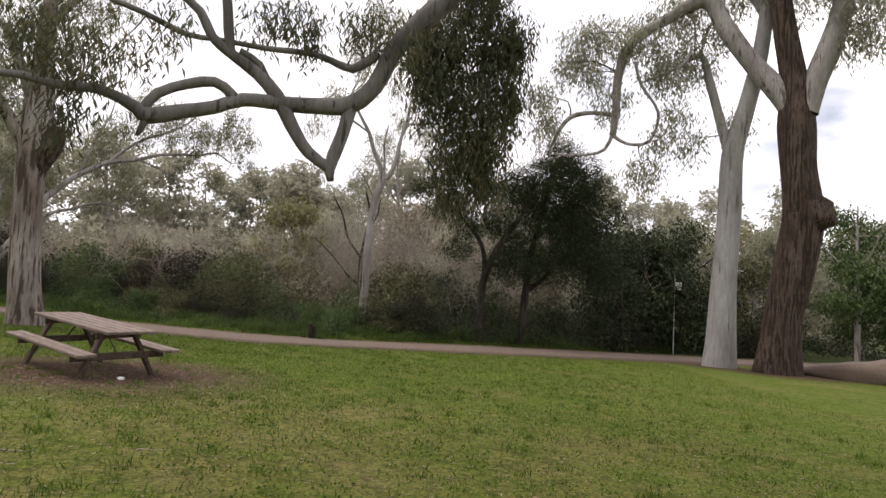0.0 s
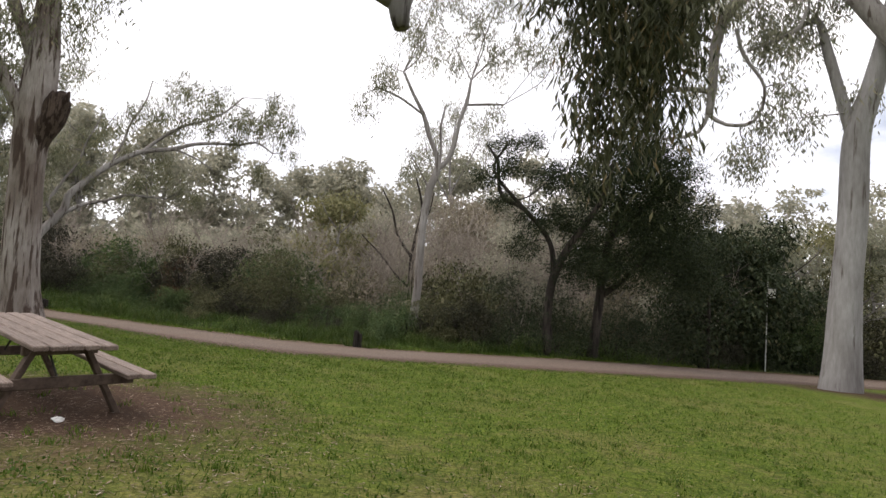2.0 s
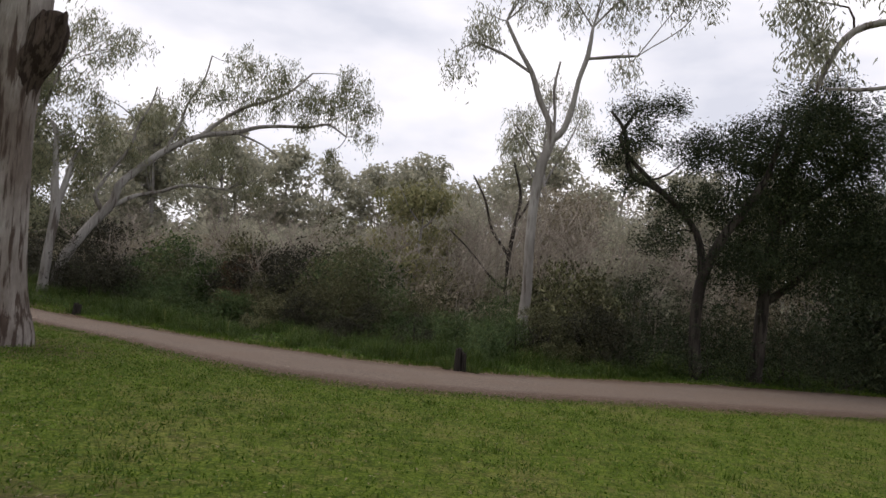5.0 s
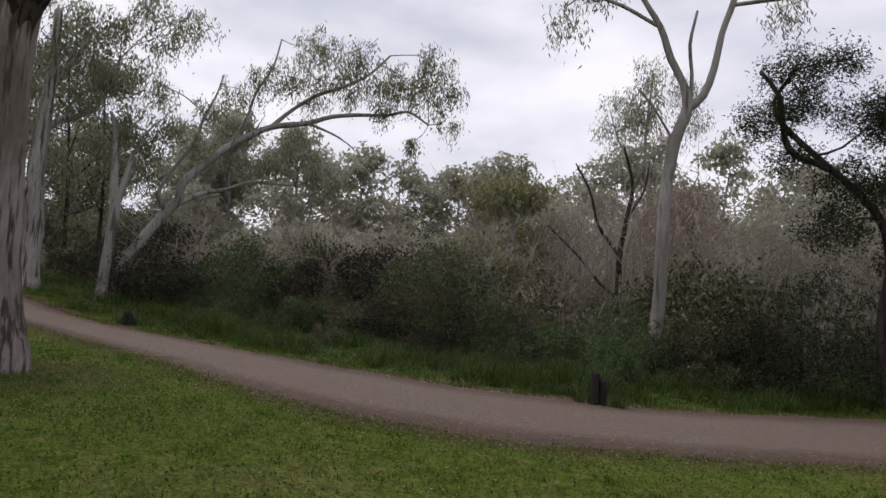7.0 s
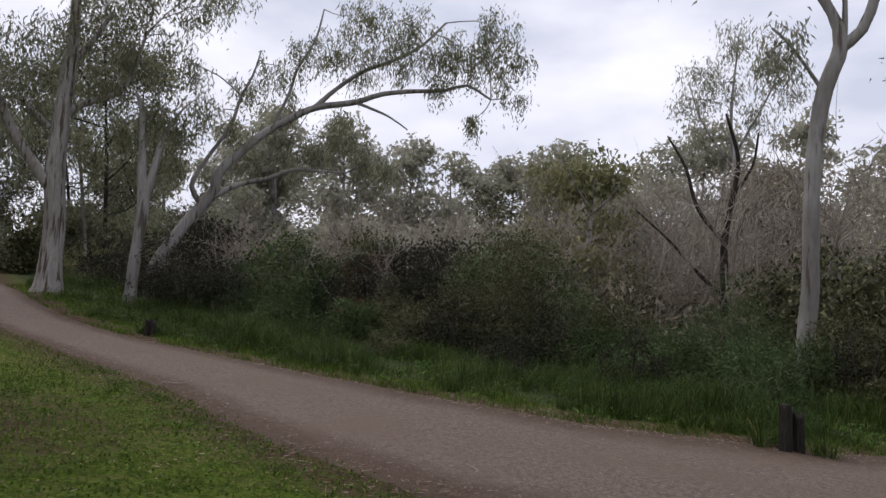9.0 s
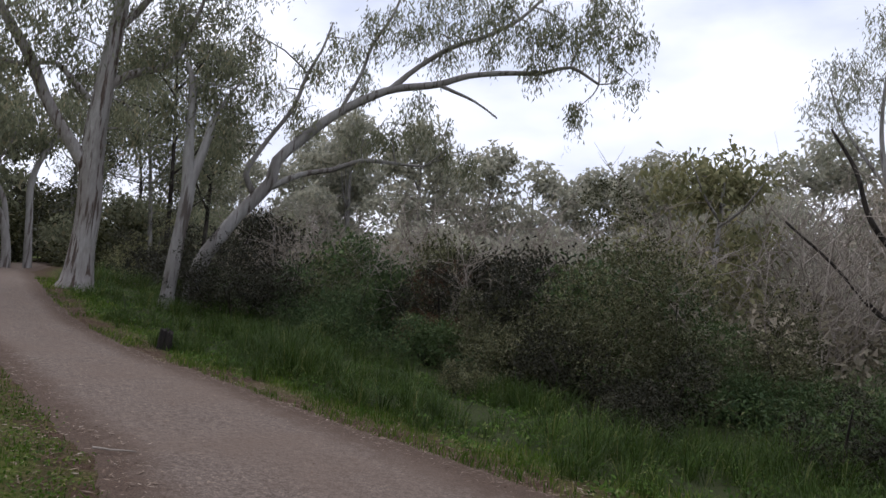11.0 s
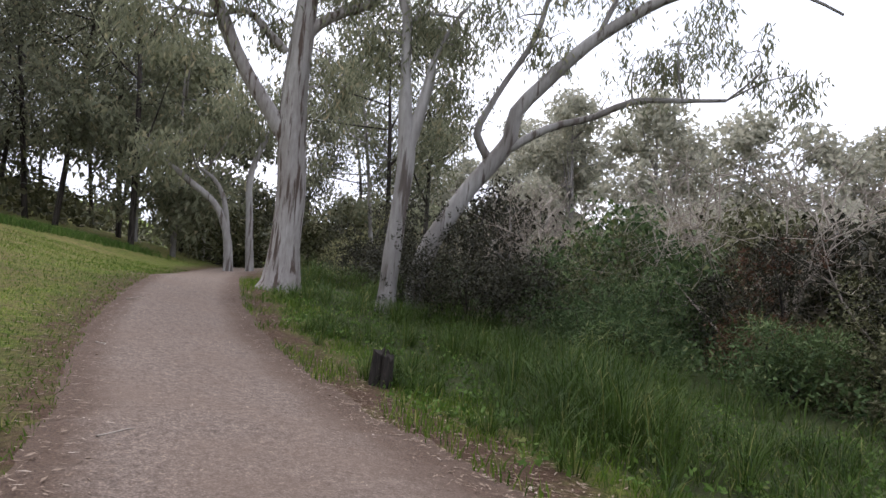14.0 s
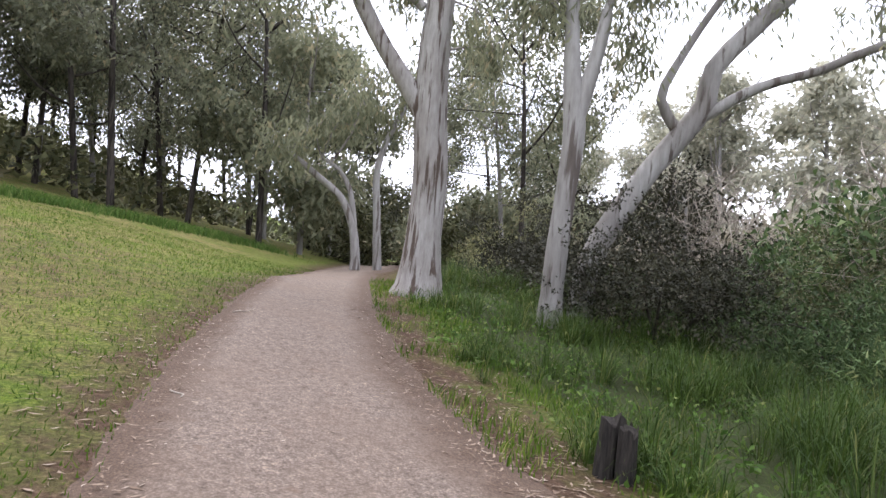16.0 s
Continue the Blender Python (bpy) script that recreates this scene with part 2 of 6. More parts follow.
def path_material():
    m, nt, b = material("gravel")
    vec = coords(nt)
    edge = nt.nodes.new("ShaderNodeAttribute")
    edge.attribute_name = "edge"
    vor = node(nt, "ShaderNodeTexVoronoi", Scale=45.0)
    nt.links.new(vec, vor.inputs["Vector"])
    fine, mid, big = noise_at(nt, vec, 60, 6, 0.75), noise_at(nt, vec, 5, 6, 0.65), noise_at(nt, vec, 0.6, 4)
    col = ramp(nt, fine, [(0.28, (0.058, 0.043, 0.034)), (0.5, (0.155, 0.12, 0.098)), (0.72, (0.31, 0.255, 0.215))])
    grit = noise_at(nt, vec, 17, 5, 0.7)
    col = blend(nt, 0.75, col, ramp(nt, grit, [(0.32, (0.34, 0.32, 0.31)), (0.52, (0.95, 0.95, 0.95)), (0.72, (1.4, 1.36, 1.32))]), "MULTIPLY")
    col = blend(nt, 0.5, col, ramp(nt, vor.outputs["Distance"], [(0.15, (1.15, 1.13, 1.1)), (0.6, (0.62, 0.6, 0.58))]), "MULTIPLY")
    col = blend(nt, ramp(nt, big, [(0.42, (0, 0, 0)), (0.68, (0.7, 0.7, 0.7))]), col, (0.125, 0.09, 0.068))
    col = blend(nt, ramp(nt, mid, [(0.6, (0, 0, 0)), (0.78, (0.55, 0.55, 0.55))]), col, (0.12, 0.076, 0.052))
    em = nt.nodes.new("ShaderNodeMath")
    em.operation, em.use_clamp = "MULTIPLY_ADD", True
    em.inputs[1].default_value, em.inputs[2].default_value = 2.2, -0.75
    ad = nt.nodes.new("ShaderNodeMath")
    ad.operation = "MULTIPLY"
    ad2 = nt.nodes.new("ShaderNodeMath")
    ad2.operation = "ADD"
    ad2.inputs[1].default_value = 0.45
    nt.links.new(mid, ad2.inputs[0])
    nt.links.new(edge.outputs["Fac"], ad.inputs[0])
    nt.links.new(ad2.outputs[0], ad.inputs[1])
    nt.links.new(ad.outputs[0], em.inputs[0])
    litter = ramp(nt, fine, [(0.35, (0.04, 0.026, 0.018)), (0.6, (0.1, 0.067, 0.048)), (0.8, (0.32, 0.245, 0.17))])
    col = blend(nt, em.outputs[0], col, litter)
    nt.links.new(col, b.inputs["Base Color"])
    b.inputs["Roughness"].default_value = 0.92
    b.inputs["Specular IOR Level"].default_value = 0.2
    bump(nt, b, fine, 0.7, 0.012)
    return m


def plain(name, a, c, scale, rough=0.7, strength=0.3, stretch=(1, 1, 1), metal=0.0, gloss=0.5):
    m, nt, b = material(name)
    n = noise_at(nt, coords(nt, stretch), scale, 6, 0.65)
    nt.links.new(ramp(nt, n, [(0.3, a), (0.7, c)]), b.inputs["Base Color"])
    b.inputs["Roughness"].default_value, b.inputs["Metallic"].default_value = rough, metal
    b.inputs["Specular IOR Level"].default_value = gloss
    bump(nt, b, n, strength, 0.01)
    return m


def table_wood(name, stretch):
    m, nt, b = material(name)
    vec = coords(nt, stretch)
    n = noise_at(nt, vec, 3.0, 8, 0.7)
    stain = noise_at(nt, coords(nt), 4, 5)
    obj = nt.nodes.new("ShaderNodeObjectInfo")
    col = ramp(nt, n, [(0.3, (0.05, 0.034, 0.026)), (0.5, (0.165, 0.122, 0.098)), (0.75, (0.33, 0.275, 0.24))])
    col = blend(nt, ramp(nt, stain, [(0.52, (0, 0, 0)), (0.72, (0.6, 0.6, 0.6))]), col, (0.10, 0.075, 0.062))
    tone = ramp(nt, obj.outputs["Random"], [(0, (0.72, 0.7, 0.68)), (1, (1, 1, 1))])
    col = blend(nt, 1.0, col, tone, "MULTIPLY")
    nt.links.new(col, b.inputs["Base Color"])
    b.inputs["Roughness"].default_value = 0.78
    bump(nt, b, n, 0.5, 0.006)
    return m


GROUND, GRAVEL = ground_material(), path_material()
WOOD_X = table_wood("wood_top", (1.2, 22, 22))
WOOD_Y = plain("wood_frame", (0.035, 0.024, 0.018), (0.12, 0.088, 0.068), 3, 0.8, 0.5, (20, 3, 3), gloss=0.2)
STEEL = plain("dark_steel", (0.03, 0.028, 0.027), (0.07, 0.06, 0.055), 30, 0.6, 0.2, metal=0.6)
GALV = plain("galvanised", (0.36, 0.37, 0.36), (0.5, 0.5, 0.48), 20, 0.5, 0.1, metal=0.5)
WHITE = plain("white_plastic", (0.66, 0.66, 0.62), (0.78, 0.78, 0.75), 12, 0.5, 0.05)
POST_WOOD = plain("post_wood", (0.012, 0.011, 0.01), (0.042, 0.036, 0.031), 6, 0.9, 0.8, (8, 8, 0.8), gloss=0.1)
LOG_WOOD = plain("log_wood", (0.075, 0.052, 0.04), (0.2, 0.15, 0.118), 5, 0.85, 0.8, (1, 6, 6))

# ---- lie of the land ----
NEAR_X = np.array([-60, -45, -32, -24, -20.4, -18.3, -16.5, -14.7, -12, -9.9, -7.5, -5.5, -3.5, -1.5, 1.2, 4.8, 9, 14, 30, 60.0])
NEAR_Y = np.array([35, 28, 21.9, 18.4, 16.95, 16.35, 15.95, 15.35, 14.6, 13.9, 12.7, 12.1, 12.0, 12.7, 14.7, 17.0, 20.0, 24, 36, 58.0])
FAR_X = np.array([-60, -45, -33, -27.2, -22.7, -20, -17, -14, -11.2, -8, -5.2, -2, 0.4, 3.5, 7.5, 16.9, 34, 60.0])
FAR_Y = np.array([39.5, 31.5, 24.6, 21.9, 20.1, 19.3, 18.65, 18.3, 17.8, 17.3, 17.0, 17.8, 19.8, 23.4, 27.0, 33.8, 47, 66.0])


def smooth_line(xs, ys):
    """A smooth y(x) through the given bends."""
    fx = np.linspace(xs[0], xs[-1], 1200)
    fy = np.interp(fx, xs, ys)
    kernel = np.hanning(25)
    kernel /= kernel.sum()
    pad = np.r_[np.full(12, fy[0]), fy, np.full(12, fy[-1])]
    return fx, np.convolve(pad, kernel, "valid")


NX, NY = smooth_line(NEAR_X, NEAR_Y)
FX, FY = smooth_line(FAR_X, FAR_Y)


def near_y(x):
    return np.interp(x, NX, NY)


def far_y(x):
    return np.interp(x, FX, FY)


def soft(v, k):
    return k * np.logaddexp(0.0, v / k)


def gz(x, y):
    """Height of the ground."""
    x, y = np.asarray(x, float), np.asarray(y, float)
    xc, yc = np.clip(x, -70, 60), np.clip(y, -40, 90)
    left = -(x + 14) * 0.5 - (y - 16) * 0.87 - 4.5
    hill = 5 * np.tanh(0.08 * soft(left, 2.0) / (1 + np.exp(np.clip((x + 15) / 4, -30, 30))) / 5)
    z = 0.0213 - 0.02395 * xc - 0.01683 * yc + 0.00231 * soft(-xc - 12, 4.0) + 0.0129 * np.tanh((xc - 4) / 8)
    z = z + 1.0957 / (1 + np.exp(np.clip((xc + 23) / 2.5, -30, 30))) + hill
    side = y - near_y(x)
    z = z - 0.46 / (1 + np.exp(np.clip((xc + 27) / 1.6, -30, 30))) * np.exp(-(side / np.where(side > 0, 3.0, 4.5)) ** 2)
    back = y - far_y(x) - 11
    z = z + 15 * np.tanh(0.15 * soft(back, 3.0) / 15) + 14 * np.tanh(0.3 * soft(left - 20, 4.0) / 14) * (y < 60)
    return z + 0.008 * np.sin(x * 1.7 + y * 0.6) * np.sin(y * 1.3 - x * 0.4)


def mesh_from(name, verts, faces, mat, smooth=False):
    me = bpy.data.meshes.new(name)
    verts, faces = np.asarray(verts, np.float32), np.asarray(faces, np.int32)
    n = faces.shape[1]
    me.vertices.add(len(verts))
    me.vertices.foreach_set("co", verts.ravel())
    me.loops.add(faces.size)
    me.loops.foreach_set("vertex_index", faces.ravel())
    me.polygons.add(len(faces))
    me.polygons.foreach_set("loop_start", np.arange(0, faces.size, n, dtype=np.int32))
    me.polygons.foreach_set("loop_total", np.full(len(faces), n, dtype=np.int32))
    if smooth:
        me.polygons.foreach_set("use_smooth", np.ones(len(faces), bool))
    me.update(calc_edges=True)
    me.validate()
    me.materials.append(mat)
    return me


def grid_faces(nu, nv):
    i = np.arange((nu - 1) * (nv - 1))
    r, c = i // (nv - 1), i % (nv - 1)
    a = r * nv + c
    return np.stack([a, a + 1, a + nv + 1, a + nv], -1)


def spaced(fine_lo, fine_hi, step, lo, hi):
    """Even steps in the middle, growing outwards to lo and hi."""
    mid = np.arange(fine_lo, fine_hi + step, step)
    out, s = [fine_hi + step], step
    while out[-1] < hi:
        s *= 1.25
        out.append(out[-1] + s)
    inn, s = [fine_lo], step
    while inn[-1] > lo:
        s *= 1.25
        inn.append(inn[-1] - s)
    return np.unique(np.r_[inn[1:], mid, out])


def build_ground():
    xs, ys = spaced(-45, 26, 0.3, -900, 900), spaced(-16, 42, 0.3, -700, 900)
    X, Y = np.meshgrid(xs, ys, indexing="ij")
    Z = gz(X, Y)
    inside = (Y > near_y(X) + 0.8) & (Y < far_y(X) - 0.8)
    Z = np.where(inside, Z - 0.05, Z)
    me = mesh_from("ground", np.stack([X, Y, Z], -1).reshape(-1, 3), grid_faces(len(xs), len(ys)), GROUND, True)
    bare = np.zeros_like(X)
    for cx, cy, r, s in ((-1.7, 1.2, 2.9, 1.0), (-9.9, 10.6, 2.2, 0.7), (16.0, 23.0, 2.6, 0.8), (18.2, 21.4, 3.4, 1.0), (2.0, -7.0, 1.2, 0.5), (-24, 14.5, 5.0, 0.3)):
        bare = np.maximum(bare, s * np.clip(1.3 - np.hypot(X - cx, Y - cy) / r, 0, 1))
    edge = np.minimum(np.abs(Y - near_y(X)), 99)
    bare = np.maximum(bare, 0.75 * np.clip(1 - edge / 1.1, 0, 1))
    bare = np.maximum(bare, 0.8 * np.clip(1 - np.abs(Y - far_y(X) - 0.2) / 1.3, 0, 1))
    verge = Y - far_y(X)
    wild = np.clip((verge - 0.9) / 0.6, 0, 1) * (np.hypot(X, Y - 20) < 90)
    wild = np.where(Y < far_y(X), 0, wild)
    dry = np.clip((-X - 15) / 8, 0, 1) * np.clip((near_y(X) - Y) / 3, 0, 1) + 0.8 * np.clip(1.2 - np.hypot(X - 2, Y + 6) / 8, 0, 1)
    for nm, arr in (("bare", bare), ("wild", wild), ("dry", dry)):
        at = me.attributes.new(nm, "FLOAT", "POINT")
        at.data.foreach_set("value", arr.ravel().astype(np.float32))
    return tagged(new("ground", me), "green lawn with worn patches and rough slope", "ground", kind="structure")


def build_path():
    u = np.concatenate([np.linspace(-58, -32, 60), np.linspace(-31.8, 18, 420), np.linspace(18.2, 58, 70)])
    v = np.linspace(-0.06, 1.06, 15)
    U, V = np.meshgrid(u, v, indexing="ij")
    wob_n = np.array([0.16 * noise.noise((a * 0.9, 3.1, 0)) + 0.09 * noise.noise((a * 4, 8.1, 0)) for a in u])[:, None]
    wob_f = np.array([0.16 * noise.noise((a * 0.8, 13.1, 0)) + 0.09 * noise.noise((a * 4, 18.1, 0)) for a in u])[:, None]
    Y = (near_y(U) + wob_n) * (1 - V) + (far_y(U) + wob_f) * V
    side = np.clip(np.minimum(V, 1 - V) / 0.12, -0.6, 1)
    Z = gz(U, Y) + 0.045 * side
    me = mesh_from("path", np.stack([U, Y, Z], -1).reshape(-1, 3), grid_faces(len(u), len(v)), GRAVEL, True)
    at = me.attributes.new("edge", "FLOAT", "POINT")
    e = np.clip(1 - np.abs(1 - V) / 0.42, 0, 1) * 1.2 + np.clip(1 - np.abs(V) / 0.27, 0, 1) * 1.1
    at.data.foreach_set("value", e.ravel().astype(np.float32))
    return tagged(new("path", me), "pale compacted gravel footpath with leaf litter edges", "path", kind="structure")


build_ground()
build_path()


# ---- helpers for things ----
def part(name, bm, mat, parent, label=""):
    me = bpy.data.meshes.new(name)
    bm.to_mesh(me)
    bm.free()
    me.materials.append(mat)
    ob = new(name, me)
    ob.parent = parent
    return tagged(ob, label)


def data_part(name, me, parent, label=""):
    ob = new(name, me)
    ob.parent = parent
    return tagged(ob, label, kind="stuff" if name in ("crown", "foliage", "branchwork") else "")


def thing(name, x, y, z, label, category, group="", rz=0.0):
    ob = new(name)
    ob.empty_display_size = 0.1
    ob.matrix_world = pose(x, y, z, 0, 0, rz)
    return tagged(ob, label, category, group)


def box_bm(sx, sy, sz, m=None, bevel=0.006):
    bm = bmesh.new()
    bmesh.ops.create_cube(bm, size=1.0, matrix=(m or Matrix()) @ Matrix.Diagonal((sx, sy, sz, 1)))
    if bevel:
        bmesh.ops.bevel(bm, geom=list(bm.edges), offset=bevel, segments=1, affect="EDGES")
    return bm


def resample(pts, step):
    """A smooth run through (x, y, z, r) points."""
    p = np.array(pts, float)
    ext = np.vstack([2 * p[0] - p[1], p, 2 * p[-1] - p[-2]])
    ext[:, 3] = np.maximum(ext[:, 3], 0.003)
    out = []
    for i in range(1, len(ext) - 2):
        a, b, c, d = ext[i - 1], ext[i], ext[i + 1], ext[i + 2]
        n = max(2, int(np.linalg.norm((c - b)[:3]) / step))
        for t in np.linspace(0, 1, n, endpoint=False):
            out.append(0.5 * (2 * b + (c - a) * t + (2 * a - 5 * b + 4 * c - d) * t * t + (3 * b - a - 3 * c + d) * t ** 3))
    out.append(ext[-2])
    q = np.array(out)
    q[:, 3] = np.maximum(q[:, 3], 0.003)
    return q


def tube(pts, sides, step, rough=0.06, seed=0.0, flare=0.0, lumps=0.0):
    """Verts and faces of a tapered limb with an uneven round section."""
    q = resample(pts, step)
    n = len(q)
    tan = np.gradient(q[:, :3], axis=0)
    tan /= np.linalg.norm(tan, axis=1)[:, None] + 1e-9
    ref = np.array([0.31, 0.87, 0.38])
    if abs(tan[0] @ ref) > 0.9:
        ref = np.array([0.9, 0.1, -0.4])
    u = np.cross(tan, ref)
    u /= np.linalg.norm(u, axis=1)[:, None]
    w = np.cross(tan, u)
    ang = np.linspace(0, 2 * np.pi, sides, endpoint=False)
    length = np.cumsum(np.r_[0, np.linalg.norm(np.diff(q[:, :3], axis=0), axis=1)])
    verts = np.zeros((n, sides, 3))
    for i in range(n):
        r = q[i, 3]
        wob = np.array([noise.noise((1.6 * math.cos(a) + seed, 1.6 * math.sin(a), length[i] / max(4 * q[0, 3], 0.15))) for a in ang])
        fl = 1.0
        if flare:
            fl = 1 + flare * math.exp(-length[i] / (1.6 * q[0, 3])) * (0.7 + 0.4 * np.sin(ang * 3 + seed))
        lum = 1 + lumps * max(0.0, noise.noise((length[i] * 0.8 + seed * 3, 0.5, seed)))
        rad = r * (1 + rough * wob) * fl * lum
        verts[i] = q[i, :3] + rad[:, None] * (np.cos(ang)[:, None] * u[i] + np.sin(ang)[:, None] * w[i])
    idx = np.arange(n * sides).reshape(n, sides)
    nxt = np.roll(idx, -1, axis=1)
    faces = np.stack([idx[:-1], nxt[:-1], nxt[1:], idx[1:]], -1).reshape(-1, 4)
    v = np.vstack([verts.reshape(-1, 3), q[-1:, :3]])
    tip = n * sides
    caps = np.stack([idx[-1], nxt[-1], np.full(sides, tip), np.full(sides, tip)], -1)
    return v, faces, caps


def tube_mesh(name, runs, mat):
    """One mesh from several runs of tube()."""
    vs, fs, base = [], [], 0
    for v, f, c in runs:
        vs.append(v)
        tri = np.concatenate([f[:, [0, 1, 2]], f[:, [0, 2, 3]], c[:, :3]]) + base
        fs.append(tri)
        base += len(v)
    return mesh_from(name, np.vstack(vs), np.vstack(fs), mat, True)


def unit(v):
    return v / (np.linalg.norm(v, axis=-1, keepdims=True) + 1e-9)


def leaf_quads(rng, centres, length, width, droop, spread=0.5, face=0.0, out=None):
    """Narrow leaves hung at the centres: droop 1 hangs straight down, 0 points anywhere."""
    n = len(centres)
    way = rng.normal(size=(n, 3))
    way[:, 2] *= 1 - 0.5 * droop
    way = unit(way) * spread + np.array([0, 0, -1.0]) * droop + 1e-6
    if out is not None:
        way = way + out
    way = unit(way)
    side = unit(np.cross(way, rng.normal(size=(n, 3)) + np.array([0, 0, 2.0]) * face))
    L = length * rng.uniform(0.6, 1.25, (n, 1))
    W = width * rng.uniform(0.7, 1.3, (n, 1))
    bend = unit(rng.normal(size=(n, 3))) * L * 0.12
    a = centres
    b = centres + way * L * 0.45 + side * W * 0.5 + bend
    c = centres + way * L
    d = centres + way * L * 0.45 - side * W * 0.5 + bend
    return np.stack([a, b, c, d], 1)


def leaves_mesh(name, quads, mat, small=False):
    if small:
        a, b, c, d = quads.swapaxes(0, 1)
        back = 0.6 * (a - (b + d) / 2)
        v = np.stack([b + back, c, d + back], 1).reshape(-1, 3)
        return mesh_from(name, v, np.arange(len(v)).reshape(-1, 3), mat)
    v = quads.reshape(-1, 3)
    return mesh_from(name, v, np.arange(len(v)).reshape(-1, 4), mat)


def spray_points(rng, clumps, per_m3, leaves, r_spray, flat=0.8, hang=0.0, least=10, most=1500):
    """Points of leaf sprays: each clump holds sprays, each spray holds leaves."""
    pts, stems = [], []
    for x, y, z, r in clumps:
        n = int(np.clip(per_m3 * r ** 2.2, least, most))
        d = unit(rng.normal(size=(n, 3))) * (rng.uniform(0, 1, (n, 1)) ** 0.45) * r
        d[:, 2] *= flat
        c = np.array([x, y, z]) + d
        stems.append((np.array([x, y, z]), c, r))
        off = rng.normal(size=(n, leaves, 3)) * r_spray * rng.uniform(0.6, 1.3, (n, 1, 1))
        if hang:
            off[:, :, 2] = off[:, :, 2] * 0.6 - np.abs(rng.normal(size=(n, leaves))) * hang
        pts.append((c[:, None, :] + off).reshape(-1, 3))
    return np.vstack(pts), stems


def twig_runs(rng, limbs, stems, per_clump=4, r0=0.02, coarse=1):
    """Thin branches from the nearest limb into each clump and on to some of its sprays."""
    spine = np.vstack([resample(l, 0.6) for l in limbs])
    runs = []
    for centre, tips, r in stems:
        d = np.linalg.norm(spine[:, :3] - centre, axis=1) + 0.35 * np.maximum(0, spine[:, 2] - centre[2])
        s = spine[np.argmin(d)]
        gap = np.linalg.norm(s[:3] - centre)
        if gap > 9:
            continue
        rr = min(s[3] * 0.6, max(r0, 0.012 * gap + r0))
        mid = (s[:3] + centre) / 2 + rng.normal(size=3) * gap * 0.12 + np.array([0, 0, 0.08 * gap])
        runs.append(tube([(*s[:3], rr), (*mid, rr * 0.8), (*centre, rr * 0.5)], 5 if coarse == 1 else 3, 0.5 * coarse, 0.1, rng.uniform(0, 50)))
        for t in tips[rng.choice(len(tips), min(per_clump, len(tips)), replace=False)]:
            m = (centre + t) / 2 + rng.normal(size=3) * r * 0.15
            runs.append(tube([(*centre, rr * 0.5), (*m, rr * 0.35), (*t, rr * 0.15)], 4, 0.6, 0.1, rng.uniform(0, 50)))
    return runs


def tree(name, limbs, clumps, bark, leaf, label, seed, leaves=(14, 10), leaf_size=(0.2, 0.035), droop=0.75, spray=0.25, hang=0.2, flare=0.25, rough=0.09, lumps=0.0, sides=16, twig=0.02, flat=0.8, step=0.35, twig_mat=None, group="", limb_mat=None, twigs=4):
    rng = np.random.default_rng(seed)
    x, y = limbs[0][0][:2]
    z = float(gz(x, y))
    root = thing(name, 0, 0, 0, label, "tree", group)
    first = [(x, y, min(z - 0.25, limbs[0][0][2] - 0.2), limbs[0][0][3])] + list(limbs[0])
    data_part("trunk", tube_mesh("trunk", [tube(first, sides, step, rough, seed, flare, lumps)], bark), root)
    for k, l in enumerate(limbs[1:]):
        data_part("limb", tube_mesh("limb", [tube(l, max(6, sides * 2 // 3), step, rough, seed + k + 1, 0, lumps)], limb_mat or bark), root)
    if clumps:
        pts, stems = spray_points(rng, clumps, leaves[0], leaves[1], spray, flat, hang)
        runs = twig_runs(rng, limbs, stems, twigs, twig, 1 if twigs > 2 else 3)
        if runs:
            data_part("branchwork", tube_mesh("branchwork", runs, twig_mat or bark), root)
        data_part("crown", leaves_mesh("crown", leaf_quads(rng, pts, leaf_size[0], leaf_size[1], droop), leaf, twigs < 3 or leaf is LEAF_WATTLE), root, "")
    return root


